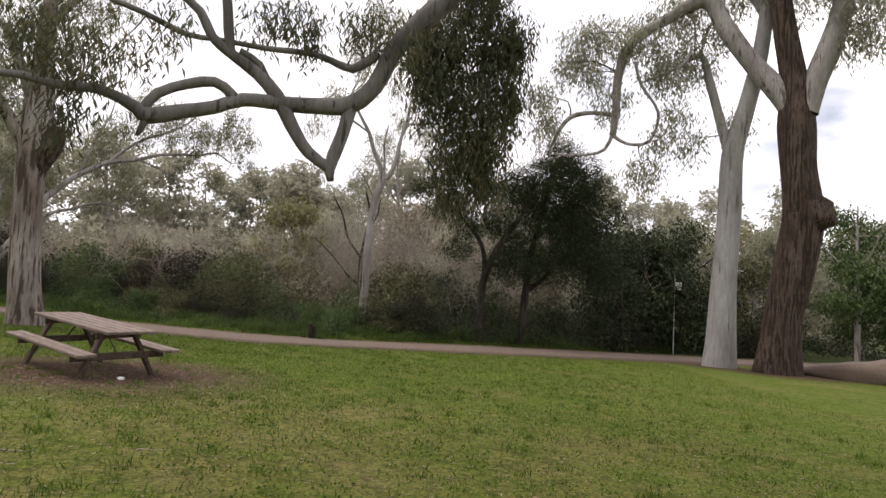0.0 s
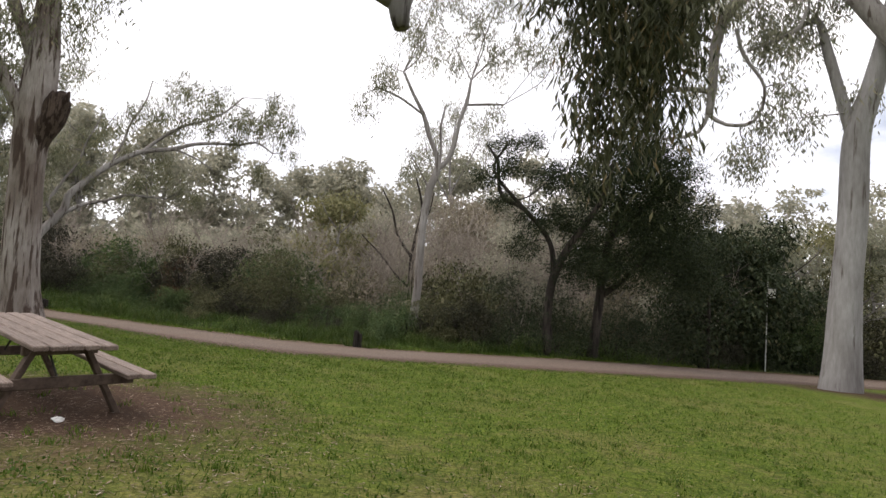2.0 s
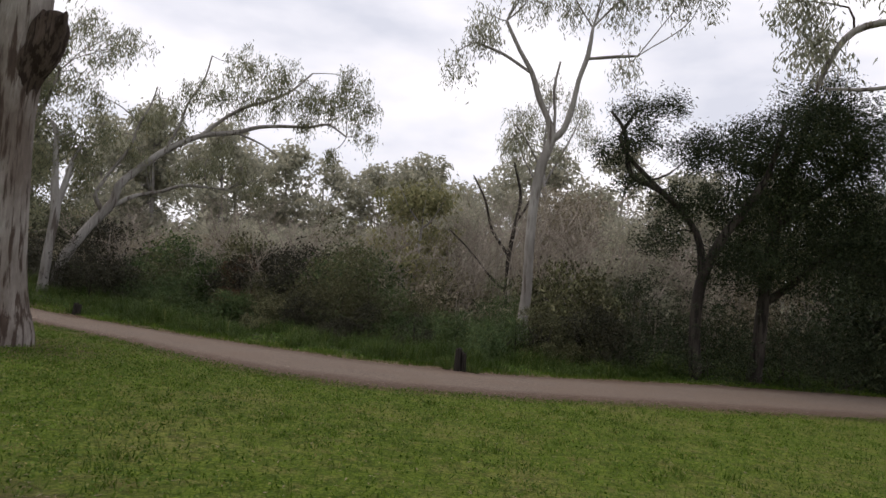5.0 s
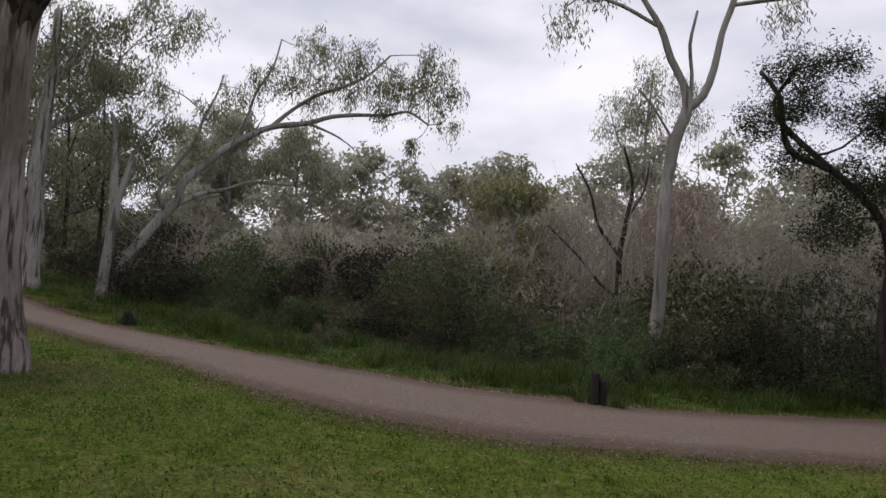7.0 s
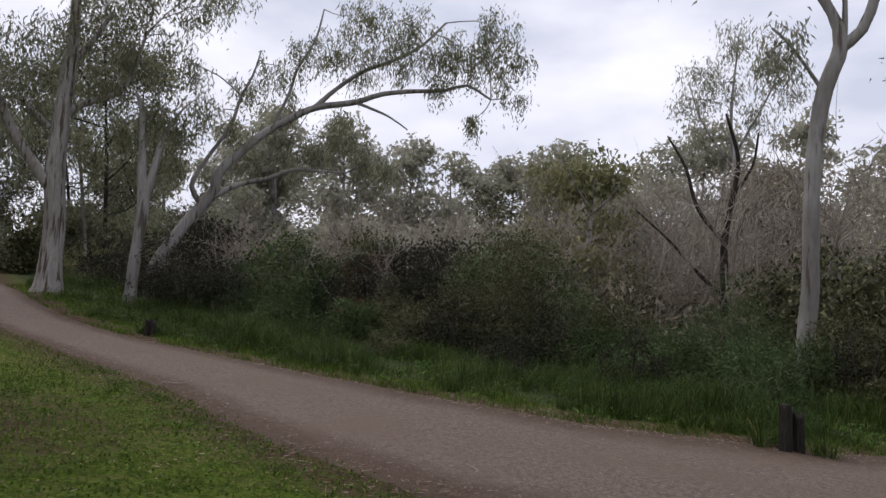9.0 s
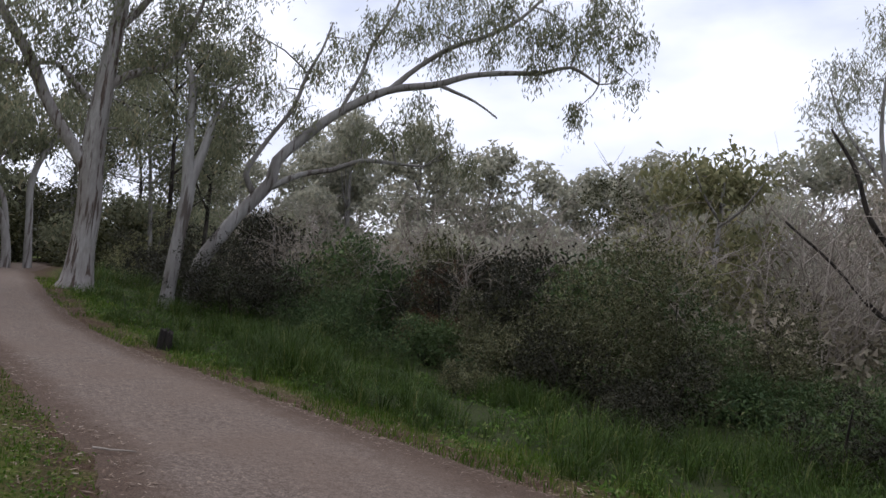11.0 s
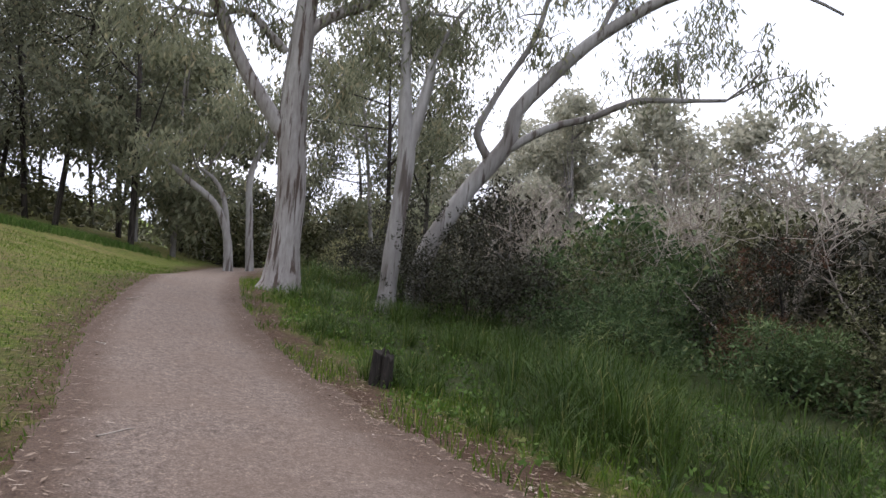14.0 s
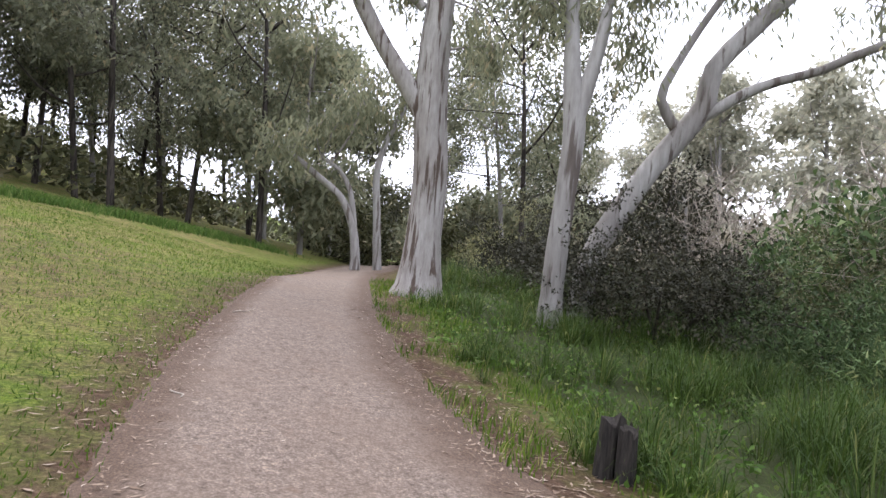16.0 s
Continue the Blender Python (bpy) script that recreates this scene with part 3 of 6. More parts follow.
def shrub(name, x, y, r, h, leaf, label, seed, n=2600, leaf_size=(0.13, 0.05), droop=0.15, bark=None, stems=7, category="shrub", lift=0.0, group=""):
    """Several stems from the ground and leaves gathered in lumps, thicker outside."""
    rng = np.random.default_rng(seed)
    z = float(gz(x, y))
    root = thing(name, 0, 0, 0, label, category, group)
    k = max(9, int(14 * r))
    d = unit(rng.normal(size=(k, 3)))
    d[:, 2] = np.abs(d[:, 2]) * rng.uniform(0.2, 1.0, k) + rng.uniform(-0.1, 0.2, k)
    lump = np.array([x, y, z + lift]) + d * np.array([r, r, (h - lift) * 1.16]) * rng.uniform(0.4, 0.86, (k, 1))
    lump[:, 2] = np.maximum(lump[:, 2], z + 0.25)
    rad = rng.uniform(0.28, 0.5, k) * min(r, h * 0.6)
    m = max(1, n // 9)
    pick = rng.integers(0, k, m)
    shell = unit(rng.normal(size=(m, 3)) + np.array([0, 0, 0.35]))
    off = shell * (rng.uniform(0, 1, (m, 1)) ** 0.3) * rad[pick][:, None]
    tips = lump[pick] + off * np.array([1, 1, 0.8])
    tips = np.repeat(tips, 9, 0) + rng.normal(size=(m * 9, 3)) * leaf_size[0] * 0.55
    out = np.repeat(shell, 9, 0) * 0.9
    pts = tips
    pts[:, 2] = np.maximum(pts[:, 2], z + 0.05)
    runs = []
    for i in range(min(stems, k)):
        c = lump[i]
        b = np.array([x, y, z - 0.1]) + np.r_[rng.normal(size=2) * r * 0.12, 0]
        m = (b + c) / 2 + rng.normal(size=3) * 0.12 * r
        runs.append(tube([(*b, 0.035), (*m, 0.026), (*c, 0.012)], 5, 0.5, 0.1, rng.uniform(0, 50)))
    data_part("branchwork", tube_mesh("branchwork", runs, bark or BARK_DARK), root)
    data_part("foliage", leaves_mesh("foliage", leaf_quads(rng, pts, leaf_size[0], leaf_size[1], droop, 0.9, 0.7, out), leaf, True), root)
    return root


def bare_shrub(name, x, y, h, r, mat, label, seed, stems=9, twigs=7, thick=0.03, category="shrub", group=""):
    """A leafless tangle: stems that fork into many thin twigs."""
    rng = np.random.default_rng(seed)
    z = float(gz(x, y))
    root = thing(name, 0, 0, 0, label, category, group)
    runs, fine = [], []
    for i in range(stems):
        b = np.array([x, y, z - 0.1]) + np.r_[rng.normal(size=2) * r * 0.15, 0]
        top = np.array([x, y, z]) + np.r_[rng.normal(size=2) * r * 0.5, h * rng.uniform(0.55, 1.0)]
        m = (b + top) / 2 + np.r_[rng.normal(size=2) * r * 0.15, 0]
        runs.append(tube([(*b, thick), (*m, thick * 0.7), (*top, thick * 0.25)], 5, 0.6, 0.1, rng.uniform(0, 50)))
        for j in range(twigs):
            t = rng.uniform(0.3, 0.95)
            s = b * (1 - t) ** 2 + 2 * m * t * (1 - t) + top * t * t
            e = s + np.r_[rng.normal(size=2) * r * 0.4, rng.uniform(0.0, 0.35) * h]
            q = (s + e) / 2 + rng.normal(size=3) * 0.1 * r
            fine.append(tube([(*s, thick * 0.4), (*q, thick * 0.28), (*e, thick * 0.1)], 4, 0.7, 0.1, rng.uniform(0, 50)))
            for k in range(2):
                e2 = q + np.r_[rng.normal(size=2) * r * 0.25, rng.uniform(0.0, 0.25) * h]
                fine.append(tube([(*q, thick * 0.22), (*((q + e2) / 2 + rng.normal(size=3) * 0.05), thick * 0.15), (*e2, thick * 0.08)], 4, 0.9, 0.1, rng.uniform(0, 50)))
    data_part("branchwork", tube_mesh("branchwork", runs, mat), root)
    data_part("branchwork", tube_mesh("branchwork", fine, mat), root)
    return root


def thinned(limbs, k, start=0):
    return [[(x, y, z, r * k) for x, y, z, r in l] if i >= start else l for i, l in enumerate(limbs)]


# ---- tree skeletons ----
LIMBS_BIG = [
    [(-10.15, 10.49, 0.26, 0.781), (-10.2, 10.45, 0.78, 0.679), (-10.27, 10.38, 1.64, 0.61), (-10.34, 10.31, 3.07, 0.578), (-10.39, 10.27, 4.52, 0.566), (-10.38, 10.28, 6, 0.626), (-10.35, 10.31, 7.52, 0.585), (-10.36, 10.29, 9.04, 0.436), (-10.37, 10.28, 10.27, 0.334), (-10.31, 10.34, 11.56, 0.267)],
    [(-10.56, 10.1, 5.95, 0.296), (-10.82, 9.84, 6.61, 0.263), (-11.1, 9.55, 7.24, 0.247), (-11.54, 9.06, 8.07, 0.232), (-12.02, 8.49, 9.09, 0.182)],
    [(-10.42, 10.23, 7.34, 0.265), (-10.7, 9.96, 8.29, 0.233), (-10.86, 9.79, 8.82, 0.217), (-11.18, 9.46, 9.87, 0.184)],
    [(-10.4, 10.25, 9.95, 0.221), (-9.81, 10.8, 11.33, 0.171), (-9.03, 11.46, 12.51, 0.117)],
]
LIMBS_GUM = [
    [(16, 23.27, -0.74, 1.053), (16.05, 23.25, 0.62, 0.901), (16.14, 23.22, 3.37, 0.781), (16.29, 23.17, 6.15, 0.726), (16.4, 23.14, 9.67, 0.678), (16.91, 22.96, 11.92, 0.563), (17.47, 22.76, 14.59, 0.512), (17.78, 22.64, 17.43, 0.428), (18.1, 22.52, 20.28, 0.375), (18.18, 22.49, 23.21, 0.318)],
    [(16.35, 23.15, 9.39, 0.4), (15.82, 23.32, 11.42, 0.312), (15.36, 23.47, 13.34, 0.285), (14.95, 23.59, 14.85, 0.193), (14.22, 23.79, 14.62, 0.128)],
    [(17.68, 22.68, 16.57, 0.294), (16.3, 23.17, 19.44, 0.236), (14.73, 23.65, 21.21, 0.172)],
]
LIMBS_RED = [
    [(17.9, 21.5, -1.09, 1.228), (17.98, 21.47, -0.2, 1.109), (18.15, 21.4, 1.86, 0.991), (18.54, 21.23, 4.2, 1.052), (18.83, 21.11, 6.41, 1.059), (18.65, 21.19, 8.64, 0.923), (18.58, 21.22, 10.77, 0.966), (18.52, 21.24, 12.66, 0.736), (18.15, 21.4, 15.17, 0.628), (17.93, 21.49, 16.87, 0.575), (17.73, 21.57, 19.45, 0.461), (17.58, 21.63, 22.06, 0.34)],
    [(18.9, 21.08, 11.28, 0.727), (19.3, 20.9, 12.83, 0.645), (19.8, 20.67, 14.23, 0.622), (20.19, 20.48, 15.89, 0.569), (20.48, 20.34, 17.97, 0.485), (20.76, 20.2, 20.59, 0.367)],
    [(18.58, 21.22, 11.17, 0.666), (17.92, 21.49, 12.32, 0.611), (16.77, 21.93, 13.97, 0.527), (15.67, 22.3, 15.8, 0.505), (14.78, 22.58, 17.35, 0.482), (13, 23.04, 16.51, 0.35), (11.42, 23.37, 15.43, 0.315), (10.78, 23.48, 13.82, 0.279), (10.71, 23.49, 11.75, 0.243), (10.61, 23.51, 10.58, 0.211)],
    [(10.71, 23.49, 11.6, 0.243), (9.59, 23.66, 11.77, 0.213), (8.47, 23.78, 11.53, 0.213), (7.79, 23.84, 10.57, 0.181), (7.4, 23.86, 9.52, 0.12)],
    [(10.61, 23.51, 10.58, 0.181), (11.31, 23.39, 10.13, 0.15), (12.37, 23.18, 10.26, 0.15), (12.73, 23.1, 11.7, 0.122), (11.89, 23.28, 13.19, 0.154), (11.58, 23.34, 14.38, 0.156)],
    [(10.6, 23.51, 10.72, 0.181), (10.22, 23.57, 9.84, 0.15), (9.11, 23.71, 9.54, 0.12), (7.68, 23.84, 9.61, 0.09)],
    [(12.02, 23.26, 13.33, 0.123), (13.33, 22.96, 13.84, 0.155), (13.96, 22.8, 14.23, 0.155), (14.2, 22.74, 15.09, 0.094)],
    [(19.14, 20.98, 7.18, 0.591), (19.55, 20.79, 6.52, 0.707), (19.69, 20.72, 6.13, 0.588), (19.45, 20.83, 5.37, 0.235)],
]
LIMBS_OVER = [
    [(5.19, -2.3, 6.11, 0.229), (4.87, -2.32, 5.68, 0.201), (4.42, -2.35, 5.16, 0.174), (3.95, -2.42, 4.63, 0.155), (3.72, -2.47, 4.12, 0.138), (3.45, -2.53, 3.85, 0.137), (3.07, -2.64, 3.79, 0.116), (2.71, -2.76, 3.77, 0.102), (2.31, -2.92, 3.75, 0.096), (2.04, -3.04, 3.62, 0.088), (1.73, -3.19, 3.52, 0.088), (1.46, -3.35, 3.42, 0.108), (1.35, -3.41, 3.49, 0.081), (1.07, -3.59, 3.61, 0.068), (0.74, -3.82, 3.58, 0.061), (0.5, -4, 3.61, 0.054), (0.26, -4.21, 3.57, 0.041)],
    [(3.46, -2.53, 3.84, 0.103), (3.38, -2.55, 3.48, 0.095), (3.3, -2.57, 3.23, 0.101), (3.27, -2.58, 3.06, 0.08), (3.29, -2.58, 2.93, 0.053)],
    [(3.26, -2.58, 3.08, 0.08), (3.02, -2.65, 3.24, 0.087), (2.82, -2.72, 3.54, 0.088), (2.65, -2.78, 3.85, 0.096), (2.43, -2.87, 4.08, 0.09), (2.16, -2.98, 4.26, 0.077), (1.96, -3.08, 4.42, 0.07), (1.83, -3.14, 4.68, 0.064), (1.59, -3.27, 4.87, 0.057)],
    [(1.4, -3.38, 3.47, 0.068), (1.52, -3.31, 3.68, 0.068), (1.76, -3.18, 3.83, 0.068), (2.02, -3.05, 3.91, 0.075), (2.18, -2.97, 3.81, 0.075), (2.25, -2.94, 3.74, 0.082)],
    [(2.15, -2.99, 4.26, 0.07), (2.11, -3, 4.55, 0.07), (2.07, -3.03, 4.94, 0.065), (2.03, -3.04, 5.26, 0.058)],
    [(3.72, -2.47, 4.5, 0.084), (3.45, -2.53, 4.28, 0.07), (3.03, -2.65, 4.4, 0.049), (2.49, -2.84, 4.39, 0.042), (2.01, -3.05, 4.4, 0.035), (1.72, -3.2, 4.39, 0.042), (1.37, -3.4, 4.52, 0.042), (0.99, -3.64, 4.62, 0.035)],
    [(2.58, -2.81, 3.91, 0.055), (2.45, -2.86, 4.19, 0.055), (2.24, -2.95, 4.3, 0.063)],
    [(1.46, -3.35, 3.42, 0.061), (1.41, -3.37, 3.29, 0.047), (1.38, -3.39, 3.19, 0.027)],
]
LIMBS_SLIM = [
    [(-1.91, 24.4, 0.4, 0.228), (-1.92, 24.4, 1.22, 0.193), (-1.84, 24.4, 2.39, 0.193), (-1.85, 24.4, 3.9, 0.177), (-1.79, 24.41, 5.6, 0.179), (-1.61, 24.41, 6.98, 0.182), (-1.29, 24.43, 8.01, 0.166), (-1.48, 24.42, 8.8, 0.112), (-1.84, 24.4, 9.53, 0.113), (-2.17, 24.38, 10.53, 0.096), (-2.71, 24.34, 11.47, 0.078), (-3.28, 24.27, 12.61, 0.06)],
    [(-1.34, 24.43, 7.92, 0.147), (-0.88, 24.43, 8.34, 0.13), (-0.6, 24.44, 9.19, 0.113), (-0.43, 24.43, 10.22, 0.095), (-0.13, 24.43, 11.24, 0.097), (-0.01, 24.42, 12.28, 0.06)],
    [(-1.23, 24.43, 8.18, 0.074), (-1.22, 24.43, 9.05, 0.056), (-1.31, 24.43, 9.94, 0.057), (-1.14, 24.43, 10.99, 0.039)],
    [(-1.61, 24.42, 6.89, 0.054), (-2.01, 24.39, 7.59, 0.037), (-2.4, 24.36, 8.21, 0.037), (-2.74, 24.33, 8.58, 0.028)],
    [(-2.17, 24.38, 10.53, 0.058), (-3.38, 24.26, 11.32, 0.058), (-4.43, 24.09, 11.72, 0.039)],
    [(-0.2, 24.43, 11.07, 0.058), (0.92, 24.37, 11.1, 0.058), (1.64, 24.3, 11.08, 0.039)],
]
LIMBS_LEAN = [
    [(-23.59, 24.86, 1.63, 0.336), (-23.41, 25.09, 2.61, 0.336), (-23.19, 25.37, 3.26, 0.317), (-22.91, 25.7, 4.02, 0.298), (-22.56, 26.11, 4.76, 0.299), (-22.3, 26.4, 5.38, 0.28), (-22.24, 26.46, 6.09, 0.262), (-21.79, 26.94, 6.9, 0.243), (-21.06, 27.66, 8, 0.226), (-20.25, 28.38, 8.81, 0.207), (-19.52, 28.98, 9.32, 0.188), (-18.32, 29.86, 9.7, 0.168), (-17.42, 30.45, 10.16, 0.148), (-16.2, 31.15, 10.41, 0.127), (-15.12, 31.69, 10.51, 0.106), (-14.23, 32.08, 10.79, 0.085), (-13.26, 32.46, 10.21, 0.063)],
    [(-22.63, 26.04, 4.81, 0.16), (-22.86, 25.76, 5.43, 0.14), (-22.74, 25.91, 6.05, 0.121), (-22.45, 26.24, 6.92, 0.101), (-22.04, 26.69, 8.05, 0.103), (-21.82, 26.91, 9.33, 0.083), (-21.56, 27.17, 10.24, 0.063), (-21.38, 27.35, 11.34, 0.043)],
    [(-22.46, 26.23, 4.99, 0.18), (-21.68, 27.05, 5.73, 0.141), (-20.88, 27.83, 6.11, 0.121), (-20.18, 28.44, 6.56, 0.121), (-19.25, 29.19, 6.63, 0.081), (-18.44, 29.78, 6.66, 0.061)],
    [(-19.67, 28.86, 9.24, 0.167), (-18.95, 29.41, 10.23, 0.127), (-18.03, 30.05, 11.13, 0.128), (-17.04, 30.68, 11.7, 0.108), (-16.03, 31.24, 12.46, 0.087), (-15.21, 31.65, 13.49, 0.067)],
    [(-20.93, 27.78, 8.13, 0.103), (-20.49, 28.18, 9.69, 0.084), (-20.29, 28.35, 10.79, 0.085), (-19.79, 28.76, 12.18, 0.065), (-19.6, 28.92, 13.52, 0.045)],
    [(-18.32, 29.86, 9.7, 0.105), (-17.15, 30.61, 9.24, 0.062), (-16.4, 31.04, 8.71, 0.041)],
]
LIMBS_TWIN = [
    [(-23, 23.6, 1, 0.268), (-23, 23.6, 1.31, 0.236), (-22.98, 23.62, 2.16, 0.236), (-22.95, 23.67, 3.4, 0.222), (-22.93, 23.69, 4.51, 0.239), (-23.01, 23.59, 5.43, 0.193), (-23.07, 23.51, 6.53, 0.147), (-23.12, 23.43, 7.8, 0.133), (-23.27, 23.21, 8.39, 0.067)],
    [(-22.92, 23.71, 4.67, 0.208), (-22.81, 23.87, 5.5, 0.161), (-22.73, 23.98, 6.24, 0.146), (-22.7, 24.01, 6.57, 0.131), (-22.68, 24.04, 6.82, 0.082), (-22.47, 24.32, 7.7, 0.05), (-22.22, 24.63, 8.28, 0.034)],
    [(-23.12, 23.42, 7.64, 0.083), (-22.82, 23.86, 7.91, 0.05), (-22.39, 24.42, 7.89, 0.033)],
]
LIMBS_PT = [
    [(-25.16, 21.98, 0.92, 0.698), (-25.15, 22.01, 1.23, 0.548), (-25.16, 21.99, 2.16, 0.416), (-25.16, 21.99, 3.41, 0.401), (-25.21, 21.89, 4.66, 0.387), (-25.24, 21.83, 5.92, 0.358), (-25.23, 21.85, 7.06, 0.329), (-25.21, 21.88, 8.38, 0.282), (-25.2, 21.91, 9.22, 0.269), (-25.18, 21.94, 10.57, 0.22), (-25.22, 21.87, 12.24, 0.171)],
    [(-25.25, 21.8, 4.56, 0.236), (-25.43, 21.43, 5.18, 0.22), (-25.65, 20.96, 5.85, 0.204), (-25.86, 20.46, 6.66, 0.189), (-26.04, 20.01, 7.61, 0.174), (-26.24, 19.47, 8.35, 0.159), (-26.4, 18.99, 9.09, 0.125)],
    [(-25.22, 21.86, 7.14, 0.173), (-25.06, 22.17, 7.64, 0.157), (-24.79, 22.66, 8.04, 0.14), (-24.5, 23.17, 8.35, 0.123), (-24.28, 23.51, 8.87, 0.107), (-24.13, 23.74, 9.8, 0.091), (-23.99, 23.96, 10.91, 0.056)],
    [(-25.38, 21.55, 6.81, 0.121), (-25.62, 21.02, 7.3, 0.104), (-25.81, 20.59, 7.64, 0.087), (-26.1, 19.86, 7.33, 0.069), (-26.32, 19.23, 7.35, 0.052)],
    [(-25.18, 21.95, 9.23, 0.161), (-24.93, 22.42, 10.06, 0.127), (-24.64, 22.94, 11.44, 0.094)],
]
LIMBS_FL = [
    [(-37.5, 25.59, 1.54, 0.2), (-37.56, 25.46, 2.63, 0.178), (-37.66, 25.19, 3.48, 0.156), (-37.83, 24.74, 4.2, 0.134), (-38.14, 23.85, 4.86, 0.134), (-38.41, 22.96, 5.5, 0.09), (-38.63, 22.1, 5.91, 0.068)],
    [(-37.58, 25.41, 3.07, 0.134), (-37.68, 25.14, 4.37, 0.112), (-37.87, 24.64, 5.19, 0.09), (-38.09, 23.98, 5.54, 0.067)],
]
LIMBS_FR = [
    [(-38.02, 26.76, 1.54, 0.184), (-38.11, 26.54, 3.69, 0.162), (-38.18, 26.38, 5.52, 0.14), (-38.04, 26.7, 6.97, 0.117), (-37.81, 27.21, 8.21, 0.095)],
]
LIMBS_WAT = [
    [(6.46, 27.4, -0.3, 0.271), (6.56, 27.39, 0.72, 0.244), (6.72, 27.38, 2.78, 0.217), (6.94, 27.35, 4.86, 0.191), (7.21, 27.32, 5.91, 0.164), (7.62, 27.26, 8.01, 0.111), (8.2, 27.18, 10.1, 0.084)],
    [(6.73, 27.38, 2.53, 0.163), (7.68, 27.26, 3.33, 0.136), (8.85, 27.07, 4.63, 0.109), (9.98, 26.85, 6.15, 0.082)],
    [(7.05, 27.34, 5.39, 0.136), (8.59, 27.11, 6.94, 0.11), (9.97, 26.85, 8.19, 0.083)],
]
LIMBS_WAT2 = [
    [(4.3, 26.4, -0.24, 0.235), (4.21, 26.4, 1.39, 0.209), (4.37, 26.39, 3.16, 0.209), (5, 26.37, 4.71, 0.184), (5.82, 26.31, 6, 0.158), (6.52, 26.24, 7.27, 0.106), (6.97, 26.19, 9.06, 0.081)],
    [(4.41, 26.39, 3.17, 0.157), (4.12, 26.4, 4.95, 0.131), (2.82, 26.41, 6.49, 0.106), (1.65, 26.37, 7.13, 0.106), (1.33, 26.35, 8.85, 0.081), (0.78, 26.31, 9.65, 0.054)],
    [(2.82, 26.41, 6.49, 0.106), (1.22, 26.34, 8.32, 0.08), (1.7, 26.37, 9.66, 0.054)],
]
LIMBS_DK = [
    [(-4, 33.04, 1.72, 0.151), (-4.03, 33.03, 3.17, 0.151), (-4.04, 33.03, 4.39, 0.126), (-3.82, 33.06, 6, 0.102), (-3.65, 33.07, 7.36, 0.077), (-4.09, 33.02, 9.11, 0.052)],
    [(-4.04, 33.03, 4.26, 0.101), (-4.98, 32.91, 5.57, 0.076), (-5.42, 32.84, 7.06, 0.064), (-6.09, 32.72, 8.3, 0.039)],
    [(-4.04, 33.03, 2.44, 0.1), (-4.85, 32.93, 3.11, 0.075), (-5.86, 32.76, 4.28, 0.05), (-7.13, 32.51, 5.46, 0.038)],
    [(-3.82, 33.06, 6, 0.076), (-3.18, 33.12, 7.13, 0.051), (-3, 33.13, 8.37, 0.039)],
]
CLUMPS_OVER = [(0.5, -4, 4.2, 0.48), (0.9, -3.7, 4, 0.41), (1.2, -3.5, 4.2, 0.35), (0.8, -3.7, 3.6, 0.27), (3, -2.7, 4.8, 0.36), (3.5, -2.5, 4.9, 0.39), (4, -2.4, 4.8, 0.36), (2.6, -2.8, 4.9, 0.36), (1.6, -3.3, 4.6, 0.28), (0.7, -3.8, 3.3, 0.27)]
CLUMPS_CURTAIN = [(4.3, 0.3, 5.9, 0.62), (5.1, 0.3, 5.8, 0.52), (4.2, 0.2, 5.1, 0.51), (4.8, 0.3, 4.9, 0.51), (5.3, 0.3, 5, 0.35), (4.6, 0.3, 4.2, 0.5), (5, 0.3, 4.4, 0.41), (4.5, 0.3, 3.5, 0.29), (5, 0.3, 3.7, 0.29), (5.3, 0.3, 6, 0.38), (3.9, 0.2, 5.9, 0.43), (4.6, 0.3, 6.9, 0.69)]
CLUMPS_RED = [(11.7, 23.3, 15.9, 1.58), (9.4, 23.7, 16, 1.58), (13.1, 23, 13.7, 1.24), (7, 23.9, 12.7, 1.07), (8.3, 23.8, 14.5, 1.09), (13.4, 22.9, 11.7, 0.85), (12.9, 23.1, 10.5, 0.84), (10.4, 23.5, 12.6, 0.92), (7.3, 23.9, 11.2, 1.06), (21, 20.1, 15.2, 1.57), (12.1, 23.2, 9.1, 1.04), (9.5, 23.7, 13.9, 0.93), (21.5, 19.8, 17.2, 1.92), (19.1, 21, 18.3, 2.27)]
CLUMPS_GUM = [(14.4, 23.7, 10.6, 0.81), (16.4, 23.1, 11.5, 0.75), (15.1, 23.6, 16.3, 1.17), (13.8, 23.9, 15.2, 1.29), (13.8, 23.9, 17.4, 1.48), (16.3, 23.2, 18.8, 2.01), (14.9, 23.6, 14.6, 0.96)]
CLUMPS_SLIM = [(-3.7, 24, 12.7, 1.06), (-4.3, 23.8, 11.9, 0.68), (-2.4, 24.3, 14.1, 1.22), (-0.9, 24.6, 13.9, 1.21), (0.9, 24.8, 13.4, 1.13), (2.1, 24.9, 14.4, 1.22), (3.4, 24.9, 13.6, 1.13), (-2.7, 24.2, 15.2, 1.37), (0.1, 24.7, 15.5, 1.38), (4.1, 24.9, 14.9, 1.23), (-1.5, 24.5, 17.1, 1.69), (1.3, 24.8, 17.1, 1.69), (-2.5, 24.4, 8.5, 0.63), (-2.7, 24.3, 8, 0.44), (-5.1, 24, 11, 0.66), (1.4, 24.3, 10.9, 0.77)]
